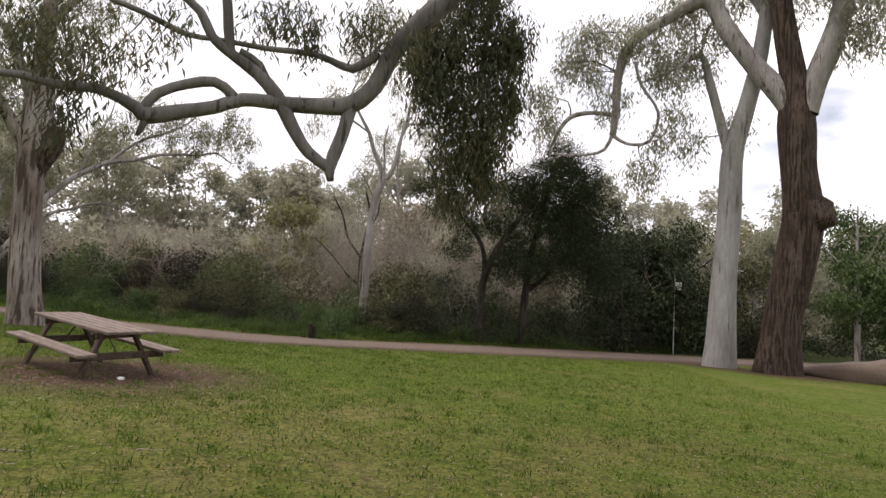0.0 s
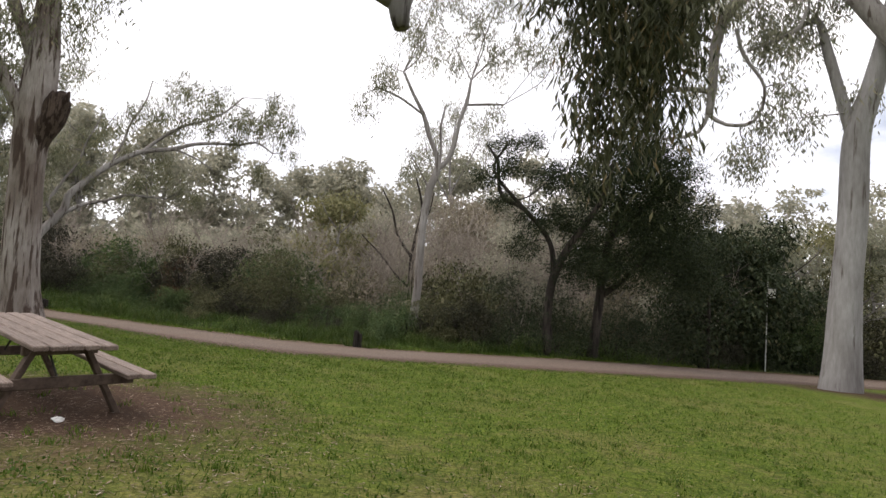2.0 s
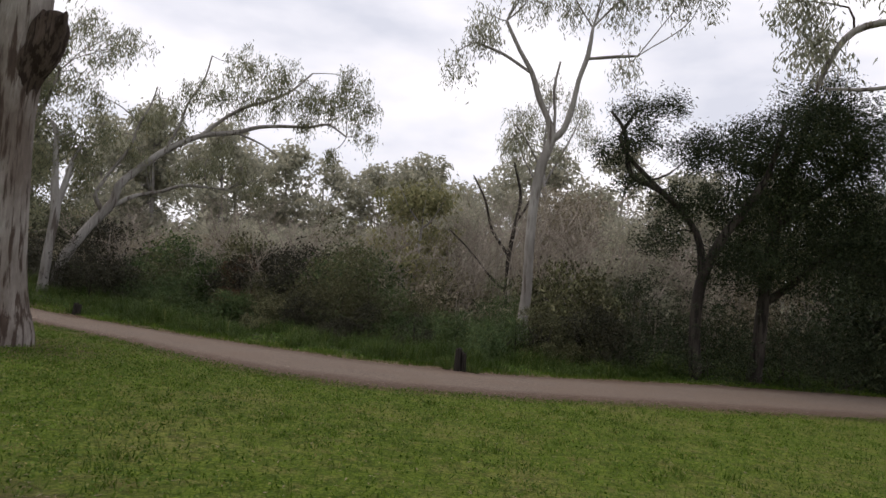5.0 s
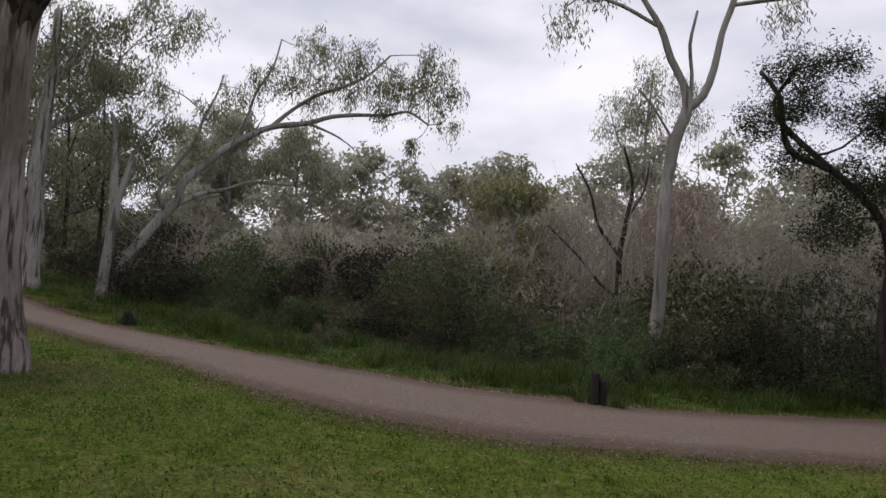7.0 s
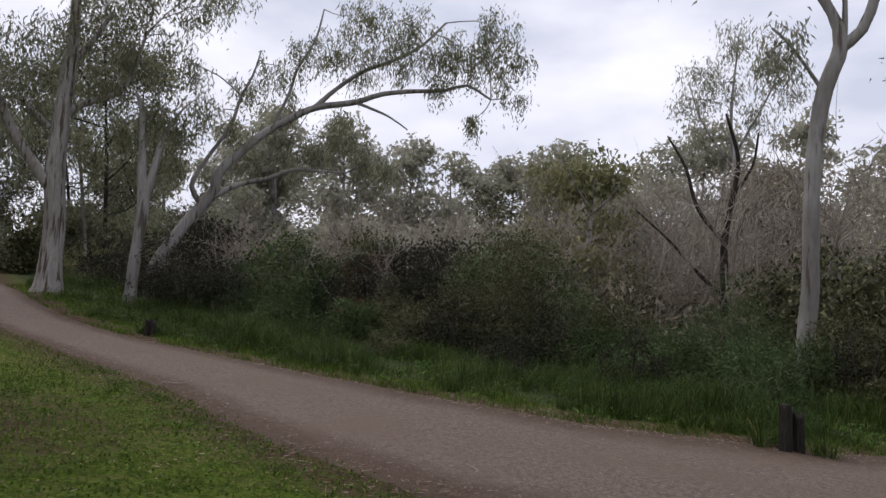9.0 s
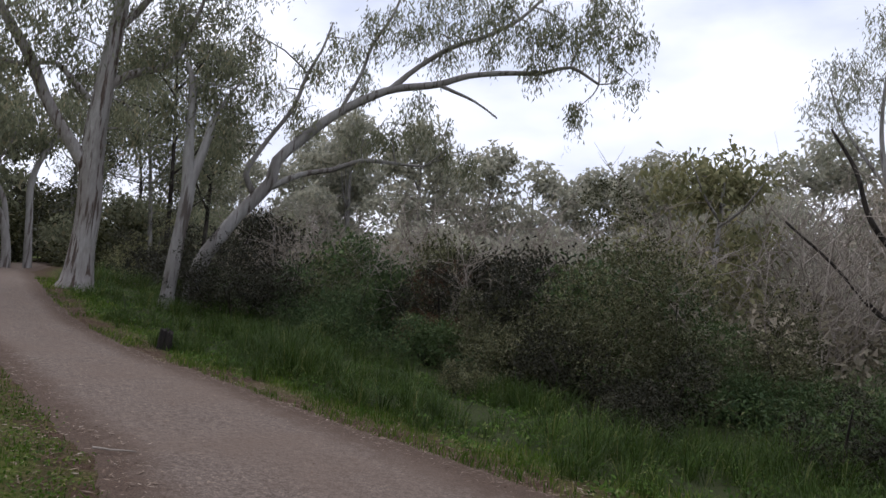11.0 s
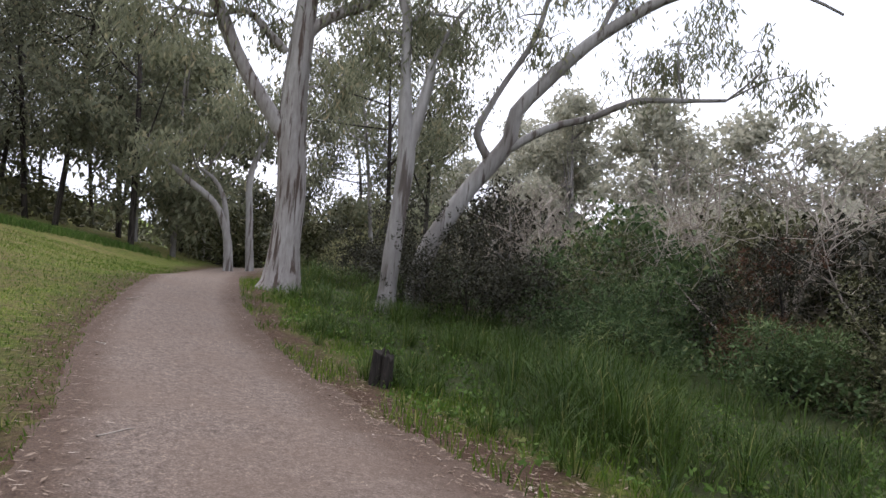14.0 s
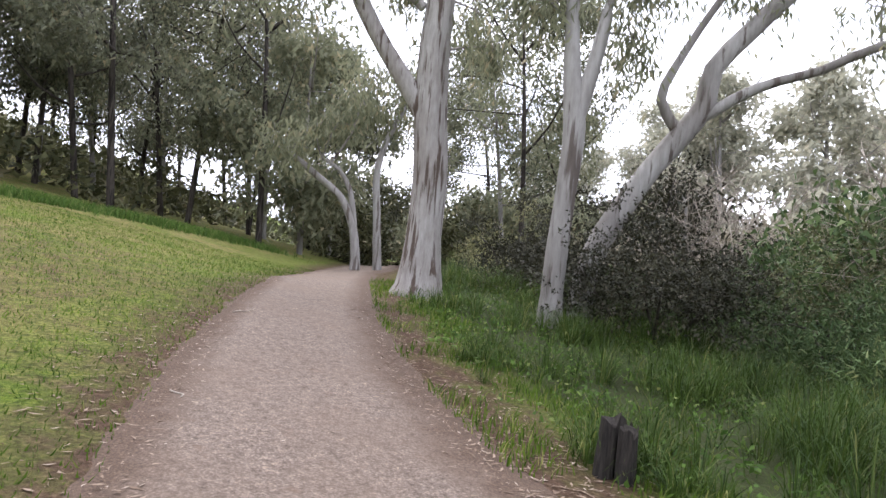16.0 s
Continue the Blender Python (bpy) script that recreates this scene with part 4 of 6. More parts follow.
CLUMPS_LEAN = [(-13.4, 32.4, 12.1, 1.3), (-12.4, 32.8, 10.7, 0.76), (-14.6, 31.9, 12.5, 1.2), (-15.6, 31.5, 11.8, 1.08), (-17.1, 30.7, 12, 1.19), (-13.9, 32.2, 9.3, 0.42), (-15.2, 31.7, 10.9, 0.64), (-18.4, 29.8, 11.6, 1.19), (-19.8, 28.8, 12, 1.19), (-20.9, 27.8, 10.8, 0.96), (-19.4, 29.1, 8.1, 1.03), (-20.2, 28.4, 7.3, 0.81), (-17.9, 30.1, 7.9, 0.82), (-17.2, 30.6, 7.3, 0.57), (-21.7, 27.1, 9.8, 0.88), (-22.4, 26.4, 8.6, 0.74), (-20.4, 28.2, 9.3, 0.75), (-18.8, 29.5, 9, 0.75), (-21.8, 27, 8.1, 0.66), (-23.1, 25.4, 10.3, 0.95), (-13.2, 32.5, 13.4, 1.22), (-16.5, 31, 13.2, 1.22), (-18.3, 29.9, 13.6, 1.34), (-12.1, 32.8, 12.1, 0.65)]
CLUMPS_TWIN = [(-23.4, 23, 6.9, 0.53), (-23.5, 22.8, 7.3, 0.46), (-22.3, 24.5, 7.1, 0.59), (-22.7, 24.1, 7.6, 0.56), (-22.4, 24.5, 6.2, 0.46), (-23, 23.7, 8, 0.57), (-22.2, 24.7, 7.8, 0.57), (-22.8, 23.8, 8.7, 0.68), (-22, 24.9, 8.8, 0.68)]
CLUMPS_PT = [(-26.1, 19.8, 8, 0.88), (-25.8, 20.6, 7.8, 0.79), (-24.9, 22.6, 8.9, 0.86), (-24.4, 23.2, 8.8, 0.71), (-25.6, 21, 8.6, 0.89), (-26.3, 19.3, 7.1, 0.8), (-24.9, 22.5, 6.9, 0.45), (-24.7, 22.8, 6.2, 0.38), (-24.7, 22.8, 9.2, 0.86), (-26.5, 18.6, 7.1, 0.87), (-25.4, 21.6, 10.1, 1.27), (-26, 20.2, 9.6, 1.26), (-24.3, 23.5, 10.2, 1), (-25.5, 21.4, 7.6, 0.52), (-26.6, 18.1, 7.5, 0.87), (-26.3, 19.3, 9.2, 1.07), (-24.7, 22.7, 11.5, 1.27), (-23.8, 23.8, 12.4, 1.22), (-22.6, 25.1, 12.4, 1.11), (-22, 25.7, 13.4, 1.12), (-24.1, 23.4, 10.3, 0.98), (-23.2, 24.4, 10.9, 0.88), (-25, 22.3, 12.6, 1.22), (-23.1, 24.5, 13.6, 1.12)]
CLUMPS_BIG = [(-11.1, 9.6, 8.4, 1.26), (-11.5, 9.1, 7.4, 1.24), (-12, 8.5, 8.3, 1.61), (-10.9, 9.7, 9.8, 1.66), (-10.1, 10.6, 10.6, 1.68), (-9.4, 11.1, 12, 1.73), (-10.3, 10.3, 8.8, 0.43), (-9.8, 10.8, 8.8, 0.47)]
CLUMPS_WAT = [(7.9, 27.2, 8.5, 2.22), (9.5, 26.9, 8.7, 1.72), (6.7, 27.4, 7.5, 1.52), (10, 26.9, 6.9, 1.7), (8.1, 27.2, 6.2, 1.7), (6, 27.4, 4.8, 1.42), (9.1, 27, 4.4, 1.69), (10.2, 26.8, 5.1, 1.5), (8.3, 27.2, 10.1, 1.4), (7.4, 27.3, 4.1, 1.36), (10.9, 26.6, 3.6, 1.09)]
CLUMPS_WAT2 = [(5.3, 26.4, 8.1, 1.34), (4, 26.4, 8.1, 1.12), (1.7, 26.4, 9.7, 0.86), (2.2, 26.4, 8.6, 0.86), (3, 26.4, 9.9, 0.7), (1, 26.3, 8, 0.85), (3.6, 26.4, 6, 1.11), (1.8, 26.4, 6.9, 0.69), (5.1, 26.4, 6.2, 1.19), (5.6, 26.3, 3.7, 1.31), (2.9, 26.4, 4.7, 0.89)]
CLUMPS_FL = [(-38.4, 22.9, 5.8, 0.9), (-38.2, 23.7, 6.6, 1.02), (-37.9, 24.4, 7, 1.02), (-38.6, 22.1, 6.3, 0.9), (-37.7, 25.2, 8, 1.15)]
CLUMPS_FR = [(-38, 26.8, 8.2, 1.07), (-37.7, 27.5, 9.2, 1.2), (-38.2, 26.4, 7.4, 0.83), (-38.4, 25.8, 9.4, 1.2)]


# ---- large trees ----
old_gum = tree("gum_tree", thinned(LIMBS_BIG, 0.76), CLUMPS_BIG, BARK_BIG, LEAF_GUM, "broad old gum with peeling grey and brown bark", 3, leaves=(26, 26), leaf_size=(0.2, 0.042), rough=0.1, sides=22, flare=0.05, hang=0.35)
def burl(parent, x, y, z, r, mat, seed):
    bm = bmesh.new()
    bmesh.ops.create_icosphere(bm, subdivisions=3, radius=r)
    for v in bm.verts:
        v.co *= 1 + 0.45 * noise.noise(v.co * (1.6 / r) + Vector((seed, 0, 0))) + 0.16 * noise.noise(v.co * (5 / r))
        v.co += Vector((x, y, z))
    for fc in bm.faces:
        fc.smooth = True
    part("burl", bm, mat, parent, "dark knobbly burl")


tree("gum_tree", thinned(LIMBS_GUM, 0.76), CLUMPS_GUM, BARK_WHITE, LEAF_GREY, "tall gum with smooth white trunk beside the path", 4, leaves=(20, 30), leaf_size=(0.3, 0.065), spray=0.3, rough=0.06, sides=20, flare=0.02, hang=0.5)
red_gum = tree("gum_tree", thinned(thinned(LIMBS_RED[:-1], 0.82), 0.64, 3), CLUMPS_RED, BARK_ROUGH, LEAF_GREY, "forked gum with rough dark brown bark and drooping limbs", 5, limb_mat=BARK_GREY, leaves=(20, 32), leaf_size=(0.3, 0.065), spray=0.3, rough=0.14, sides=22, flare=0.2, hang=0.5)
stub = [(-10.3, 10.28, 4.7, 0.22), (-10.1, 10.3, 5.4, 0.28), (-9.9, 10.33, 6.0, 0.34), (-9.72, 10.36, 6.42, 0.33), (-9.58, 10.38, 6.62, 0.2), (-9.5, 10.4, 6.68, 0.06)]
data_part("stub", tube_mesh("stub", [tube(stub, 20, 0.07, 0.4, 2.0)], BARK_ROUGH), old_gum, "dark stub of a broken limb")
for a, b, c in ((0.16, 0.1, 0.34), (-0.1, -0.14, 0.28), (0.3, -0.06, 0.2)):
    data_part("splinter", tube_mesh("splinter", [tube([(-9.8 + a * 0.5, 10.36 + b, 6.2, 0.12), (-9.72 + a, 10.36 + b, 6.45 + c * 0.5, 0.08), (-9.7 + a * 1.2, 10.36 + b, 6.45 + c, 0.02)], 6, 0.08, 0.4, c)], BARK_ROUGH), old_gum)
burl(red_gum, 19.22, 20.98, 6.5, 0.9, BARK_ROUGH, 5.0)
OVER_ROOT = [(11.5, -6.5, 0.1, 0.6), (11.3, -6.2, 2.5, 0.48), (10.6, -5.4, 5.2, 0.4), (8.6, -3.8, 7.4, 0.3), (6.6, -2.7, 7.3, 0.26), LIMBS_OVER[0][0]]
OVER_UP = [(10.7, -5.6, 4.6, 0.36), (9.9, -4.0, 7.4, 0.28), (8.0, -1.5, 8.6, 0.2), (6.0, 0.2, 8.2, 0.12), (5.0, 0.4, 6.6, 0.06), (4.8, 0.35, 4.6, 0.02)]
tree("gum_tree", [OVER_ROOT, OVER_UP] + thinned(LIMBS_OVER, 0.76), CLUMPS_OVER, BARK_LIMB, LEAF_CURTAIN, "spreading gum with crooked grey limbs hanging over the lawn", 6, leaves=(190, 18), leaf_size=(0.14, 0.022), spray=0.09, hang=0.16, rough=0.1, sides=16, step=0.12, twig=0.006, lumps=0.25)
tree("gum_tree", LIMBS_SLIM, CLUMPS_SLIM, BARK_GREY, LEAF_GREY, "slender pale gum forking high above the scrub", 7, leaves=(17, 28), leaf_size=(0.24, 0.046), spray=0.18, rough=0.06, sides=12, hang=0.4)
tree("gum_tree", thinned(LIMBS_LEAN, 0.72), CLUMPS_LEAN, BARK_GREY, LEAF_GUM, "leaning gum with a long arched limb over the scrub", 8, leaves=(20, 34), leaf_size=(0.24, 0.048), spray=0.16, rough=0.08, sides=14, hang=0.45)
tree("gum_tree", thinned(LIMBS_TWIN, 0.86), CLUMPS_TWIN, BARK_GREY, LEAF_GUM, "broken-topped gum with two pale stems in long grass", 9, leaves=(20, 32), leaf_size=(0.25, 0.05), spray=0.2, rough=0.08, sides=14, hang=0.45)
tree("gum_tree", thinned(LIMBS_PT, 0.86), CLUMPS_PT, BARK_PATCH, LEAF_GUM, "tall gum with patchy pale bark at the path's edge", 10, leaves=(17, 32), leaf_size=(0.24, 0.05), spray=0.18, rough=0.1, sides=20, flare=0.12, hang=0.45)
tree("gum_tree", LIMBS_FL, CLUMPS_FL, BARK_GREY, LEAF_GUM, "crooked pale gum at the bend of the path", 11, leaves=(24, 12), leaf_size=(0.36, 0.09), spray=0.4, sides=10)
tree("gum_tree", LIMBS_FR, CLUMPS_FR, BARK_GREY, LEAF_GUM, "straight pale gum at the bend of the path", 12, leaves=(24, 12), leaf_size=(0.36, 0.09), spray=0.4, sides=10)
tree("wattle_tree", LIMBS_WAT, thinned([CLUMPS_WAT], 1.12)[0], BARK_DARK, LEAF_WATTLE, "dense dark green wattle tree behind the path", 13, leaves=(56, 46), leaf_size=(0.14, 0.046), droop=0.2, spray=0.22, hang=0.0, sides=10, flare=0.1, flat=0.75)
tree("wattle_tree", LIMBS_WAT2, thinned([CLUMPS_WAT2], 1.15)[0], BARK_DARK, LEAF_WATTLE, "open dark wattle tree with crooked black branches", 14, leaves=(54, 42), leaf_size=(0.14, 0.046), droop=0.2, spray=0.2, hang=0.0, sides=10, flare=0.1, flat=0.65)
tree("bare_tree", LIMBS_DK, [], BARK_DARK, LEAF_DRY, "leafless dark crooked tree in the scrub", 15, sides=8, flare=0.1)


back_airy = [[(-4.4, 48, 2.0, 0.22), (-4.0, 48, 8.0, 0.17), (-4.5, 48, 13.0, 0.1), (-4.2, 48, 18.0, 0.04)], [(-4.2, 48, 10.0, 0.1), (-6.0, 48, 13.0, 0.06), (-6.9, 48, 15.6, 0.03)], [(-4.3, 48, 11.0, 0.09), (-2.6, 48, 14.4, 0.05), (-1.8, 48, 16.6, 0.03)]]
airy_clumps = [(-7.0, 48, 14.6, 1.3), (-6.2, 48.4, 16.6, 1.3), (-4.4, 48, 18.2, 1.4), (-2.6, 48, 17.0, 1.4), (-1.8, 47.7, 14.8, 1.2), (-5.0, 48, 15.4, 1.4), (-3.4, 48, 13.4, 1.2), (-6.4, 48, 12.6, 1.0)]
tree("gum_tree", back_airy, airy_clumps, BARK_GREY, LEAF_GREY, "thin young gum with airy pale crown in the scrub", 16, leaves=(16, 24), leaf_size=(0.3, 0.055), spray=0.28, sides=8, hang=0.5)


def curtain_of_leaves():
    """The hanging bough at the end of the high limb."""
    rng = np.random.default_rng(61)
    root = thing("hanging_bough", 0, 0, 0, "dense hanging bough of narrow gum leaves", "branch")
    pts, stems = spray_points(rng, CLUMPS_CURTAIN, 330, 25, 0.09, 1.0, 0.34, 20, 300)
    runs = twig_runs(rng, [OVER_UP], stems, 8, 0.008)
    data_part("branchwork", tube_mesh("branchwork", runs, BARK_LIMB), root)
    data_part("foliage", leaves_mesh("foliage", leaf_quads(rng, pts, 0.15, 0.026, 0.85), LEAF_CURTAIN), root)


curtain_of_leaves()


# ---- picnic table ----
def picnic_table(x, y, rz):
    """Top and seats run along x; legs splay along y."""
    z = float(gz(x, y))
    root = thing("picnic_table", x, y, z, "weathered brown wooden picnic table with attached benches", "picnic table", rz=rz)
    root.matrix_world = pose(x, y, z + 0.01, 2.0, 3.2, rz)
    L = 3.05
    for k in range(5):
        off = (-0.03, 0.02, 0.0, 0.03, 0.12)[k]
        part("tabletop_plank", box_bm(L, 0.146, 0.055, Matrix.Translation((off * 0.5, -0.328 + k * 0.164, 0.832)), 0.01), WOOD_X, root)
    for s in (-1, 1):
        for k in range(2):
            part("seat_plank", box_bm(L, 0.146, 0.055, Matrix.Translation((0.04 * k, s * (0.62 + 0.164 * k), 0.49)), 0.01), WOOD_X, root)
    for e in (-1, 1):
        ex = e * 1.05
        part("top_bearer", box_bm(0.06, 0.76, 0.11, Matrix.Translation((ex, 0, 0.75)), 0.008), WOOD_Y, root)
        part("seat_bearer", box_bm(0.06, 1.56, 0.12, Matrix.Translation((ex + 0.062 * e, 0, 0.402)), 0.008), WOOD_Y, root)
        for s in (-1, 1):
            a, b = Vector((ex, s * 0.24, 0.80)), Vector((ex, s * 0.69, -0.1))
            m = Matrix.Translation((a + b) / 2) @ (b - a).to_track_quat("Z", "X").to_matrix().to_4x4()
            part("leg", box_bm(0.062, 0.125, (b - a).length, m, 0.008), WOOD_Y, root)
        bm = bmesh.new()
        a, b = Vector((ex * 0.97, 0, 0.43)), Vector((e * 0.5, 0, 0.8))
        bmesh.ops.create_cone(bm, segments=8, radius1=0.013, radius2=0.013, depth=(b - a).length, matrix=Matrix.Translation((a + b) / 2) @ (b - a).to_track_quat("Z", "X").to_matrix().to_4x4())
        part("brace", bm, STEEL, root, "dark steel brace rod")
    return root


picnic_table(-2.01, 1.42, -33.4)


# ---- pole, posts, log ----
def marker_pole(x, y):
    z = float(gz(x, y))
    root = thing("marker_pole", x, y, z, "thin steel pole with a small white box beside the path", "pole")
    bm = bmesh.new()
    bmesh.ops.create_cone(bm, cap_ends=True, segments=12, radius1=0.04, radius2=0.036, depth=5.3, matrix=Matrix.Translation((0, 0, 2.6)))
    part("pole", bm, GALV, root)
    b = part("box", box_bm(0.42, 0.2, 0.48, Matrix.Translation((0.2, -0.12, 4.55)), 0.03), WHITE, root, "small white box")
    part("lid", box_bm(0.46, 0.24, 0.05, Matrix.Translation((0.2, -0.12, 4.8)), 0.01), WHITE, b)
    part("bracket", box_bm(0.3, 0.05, 0.06, Matrix.Translation((0.05, -0.04, 4.4)), 0.005), GALV, root)
    return root


marker_pole(17.0, 35.7)


def stump_post(x, y, h, r, seed, label):
    rng = np.random.default_rng(seed)
    z = float(gz(x, y))
    root = thing("wooden_post", x, y, z, label, "post")
    for k in range(3):
        bm = bmesh.new()
        bmesh.ops.create_cone(bm, cap_ends=True, segments=11, radius1=r * 0.66, radius2=r * 0.5, depth=h + 0.1, matrix=Matrix.Translation((r * 0.75 * math.cos(k * 2.1), r * 0.75 * math.sin(k * 2.1), h / 2 - 0.05 + 0.03 * k)))
        for v in bm.verts:
            v.co += Vector(rng.normal(size=3)) * r * 0.09
            if v.co.z > h * 0.7:
                v.co.z += float(rng.uniform(-0.2, 0.1)) * h
        part("split_timber", bm, POST_WOOD, root)
    return root


stump_post(-2.5, 17.3, 0.55, 0.13, 31, "short dark weathered split post in grass")
stump_post(-16.9, 19.35, 0.35, 0.12, 32, "short dark split timber post in verge grass")


def fallen_log():
    pts = [(19.6, 22.6, 0.0, 0.25), (20.6, 21.0, 0.0, 0.5), (21.8, 19.4, 0.0, 0.66), (23.0, 17.6, 0.0, 0.62), (24.6, 15.4, 0.0, 0.45)]
    pts = [(x, y, float(gz(x, y)) + r * 0.6, r) for x, y, _, r in pts]
    root = thing("fallen_log", 0, 0, 0, "weathered brown fallen log on dirt", "log")
    data_part("trunk", tube_mesh("trunk", [tube(pts, 16, 0.25, 0.25, 3.0)], LOG_WOOD), root)


fallen_log()

# ---- scrub beyond the path ----
def near_scrub():
    D, G, S = LEAF_DARK_SHADE, LEAF_FEATHER, LEAF_SHRUB
    rows = [
        (-22.4, 25.5, 2.6, 3.6, D, "dark dense bush beneath the leaning gum", 5200, 0.12),
        (-19.6, 26.6, 1.7, 2.6, G, "soft green feathery shrub in long grass", 2600, 0.06),
        (-18.0, 26.0, 1.2, 2.4, G, "soft green feathery shrub in long grass", 2200, 0.06),
        (-16.4, 27.9, 1.3, 3.2, LEAF_BROWN, "reddish brown dying shrub in the scrub", 1800, 0.1),
        (-14.2, 27.0, 1.4, 2.6, S, "grey-green scrubby shrub in long grass", 2200, 0.1),
        (-12.0, 25.4, 2.0, 3.6, S, "large grey-green rounded bush", 3600, 0.11),
        (-9.9, 26.0, 2.7, 5.0, S, "large grey-green rounded bush", 8600, 0.11),
        (-7.6, 26.6, 1.5, 2.6, G, "soft green feathery shrub in long grass", 2200, 0.06),
        (-5.2, 25.6, 1.5, 1.9, G, "low green feathery shrub", 2000, 0.06),
        (-3.0, 24.6, 1.4, 1.9, G, "low green feathery shrub", 2000, 0.06),
        (-0.2, 24.6, 1.7, 2.9, S, "grey leafy shrub beside the slender gum", 3200, 0.11),
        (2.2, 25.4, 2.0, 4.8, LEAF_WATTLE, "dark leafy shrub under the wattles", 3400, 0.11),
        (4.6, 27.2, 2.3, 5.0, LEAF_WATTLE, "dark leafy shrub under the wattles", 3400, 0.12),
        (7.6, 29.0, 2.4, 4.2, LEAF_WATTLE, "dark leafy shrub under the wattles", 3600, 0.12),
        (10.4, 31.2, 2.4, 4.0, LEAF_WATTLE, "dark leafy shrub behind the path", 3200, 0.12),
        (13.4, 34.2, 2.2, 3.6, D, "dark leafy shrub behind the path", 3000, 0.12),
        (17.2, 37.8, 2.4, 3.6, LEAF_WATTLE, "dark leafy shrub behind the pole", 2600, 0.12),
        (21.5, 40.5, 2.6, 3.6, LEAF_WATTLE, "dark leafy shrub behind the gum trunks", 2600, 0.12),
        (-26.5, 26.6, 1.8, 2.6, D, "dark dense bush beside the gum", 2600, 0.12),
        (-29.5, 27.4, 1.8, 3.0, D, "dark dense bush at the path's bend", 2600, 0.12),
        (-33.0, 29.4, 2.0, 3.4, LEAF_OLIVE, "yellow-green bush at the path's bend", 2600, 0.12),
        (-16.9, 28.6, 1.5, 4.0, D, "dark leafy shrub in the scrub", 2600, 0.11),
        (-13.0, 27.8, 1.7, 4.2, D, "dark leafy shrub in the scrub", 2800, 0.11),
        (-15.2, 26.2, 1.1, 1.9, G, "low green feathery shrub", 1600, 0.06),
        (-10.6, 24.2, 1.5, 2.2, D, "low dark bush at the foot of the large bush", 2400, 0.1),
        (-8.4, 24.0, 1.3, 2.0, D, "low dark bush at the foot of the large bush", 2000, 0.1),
        (-6.6, 28.2, 1.6, 3.4, S, "grey-green scrubby shrub in the scrub", 2400, 0.11),
        (-3.4, 28.0, 1.7, 3.0, G, "soft green feathery shrub in the scrub", 2200, 0.06),
        (-20.2, 27.8, 1.6, 3.4, S, "grey-green scrubby shrub in the scrub", 2400, 0.11),
        # low bushes in near-black leaf added to deepen shade in the long grass
        (-8.2, 21.7, 0.9, 1.2, D, "low dark bush in the long grass", 1400, 0.08),
        (-5.4, 22.2, 1.0, 1.3, D, "low dark bush in the long grass", 1500, 0.08),
        (-2.6, 21.8, 0.8, 1.0, G, "low green feathery shrub", 1200, 0.06),
        (-11.9, 22.6, 0.7, 1.0, S, "low grey-green bush in the long grass", 1100, 0.07),
        (-2.5, 23.1, 1.1, 2.0, G, "soft green feathery shrub at the slender gum's foot", 1900, 0.06),
        (-0.9, 23.2, 1.1, 2.8, S, "grey leafy shrub beside the slender gum", 2200, 0.1),
        (-1.5, 23.5, 0.9, 1.5, D, "low dark bush at the slender gum's foot", 1500, 0.1),
        (0.9, 24.3, 1.6, 3.6, D, "dark grey leafy shrub beside the slender gum", 2800, 0.11),
        (20.5, 40.5, 2.8, 5.5, LEAF_FEATHER, "bright green bushy tree near the pole", 3600, 0.16),
        (24.5, 42.5, 2.6, 5.0, LEAF_DARK_SHADE, "dark bush behind the gum trunks", 3000, 0.16),
    ]
    for i, (x, y, r, h, leaf, label, n, size) in enumerate(rows):
        feather = leaf is LEAF_FEATHER and size < 0.1
        shrub("shrub", x, y, r, h, leaf, label, 200 + i, int(n * (3.6 if feather else 4.2)), (0.2 if feather else size * 0.8, 0.024 if feather else size * 0.36), 0.1)


near_scrub()


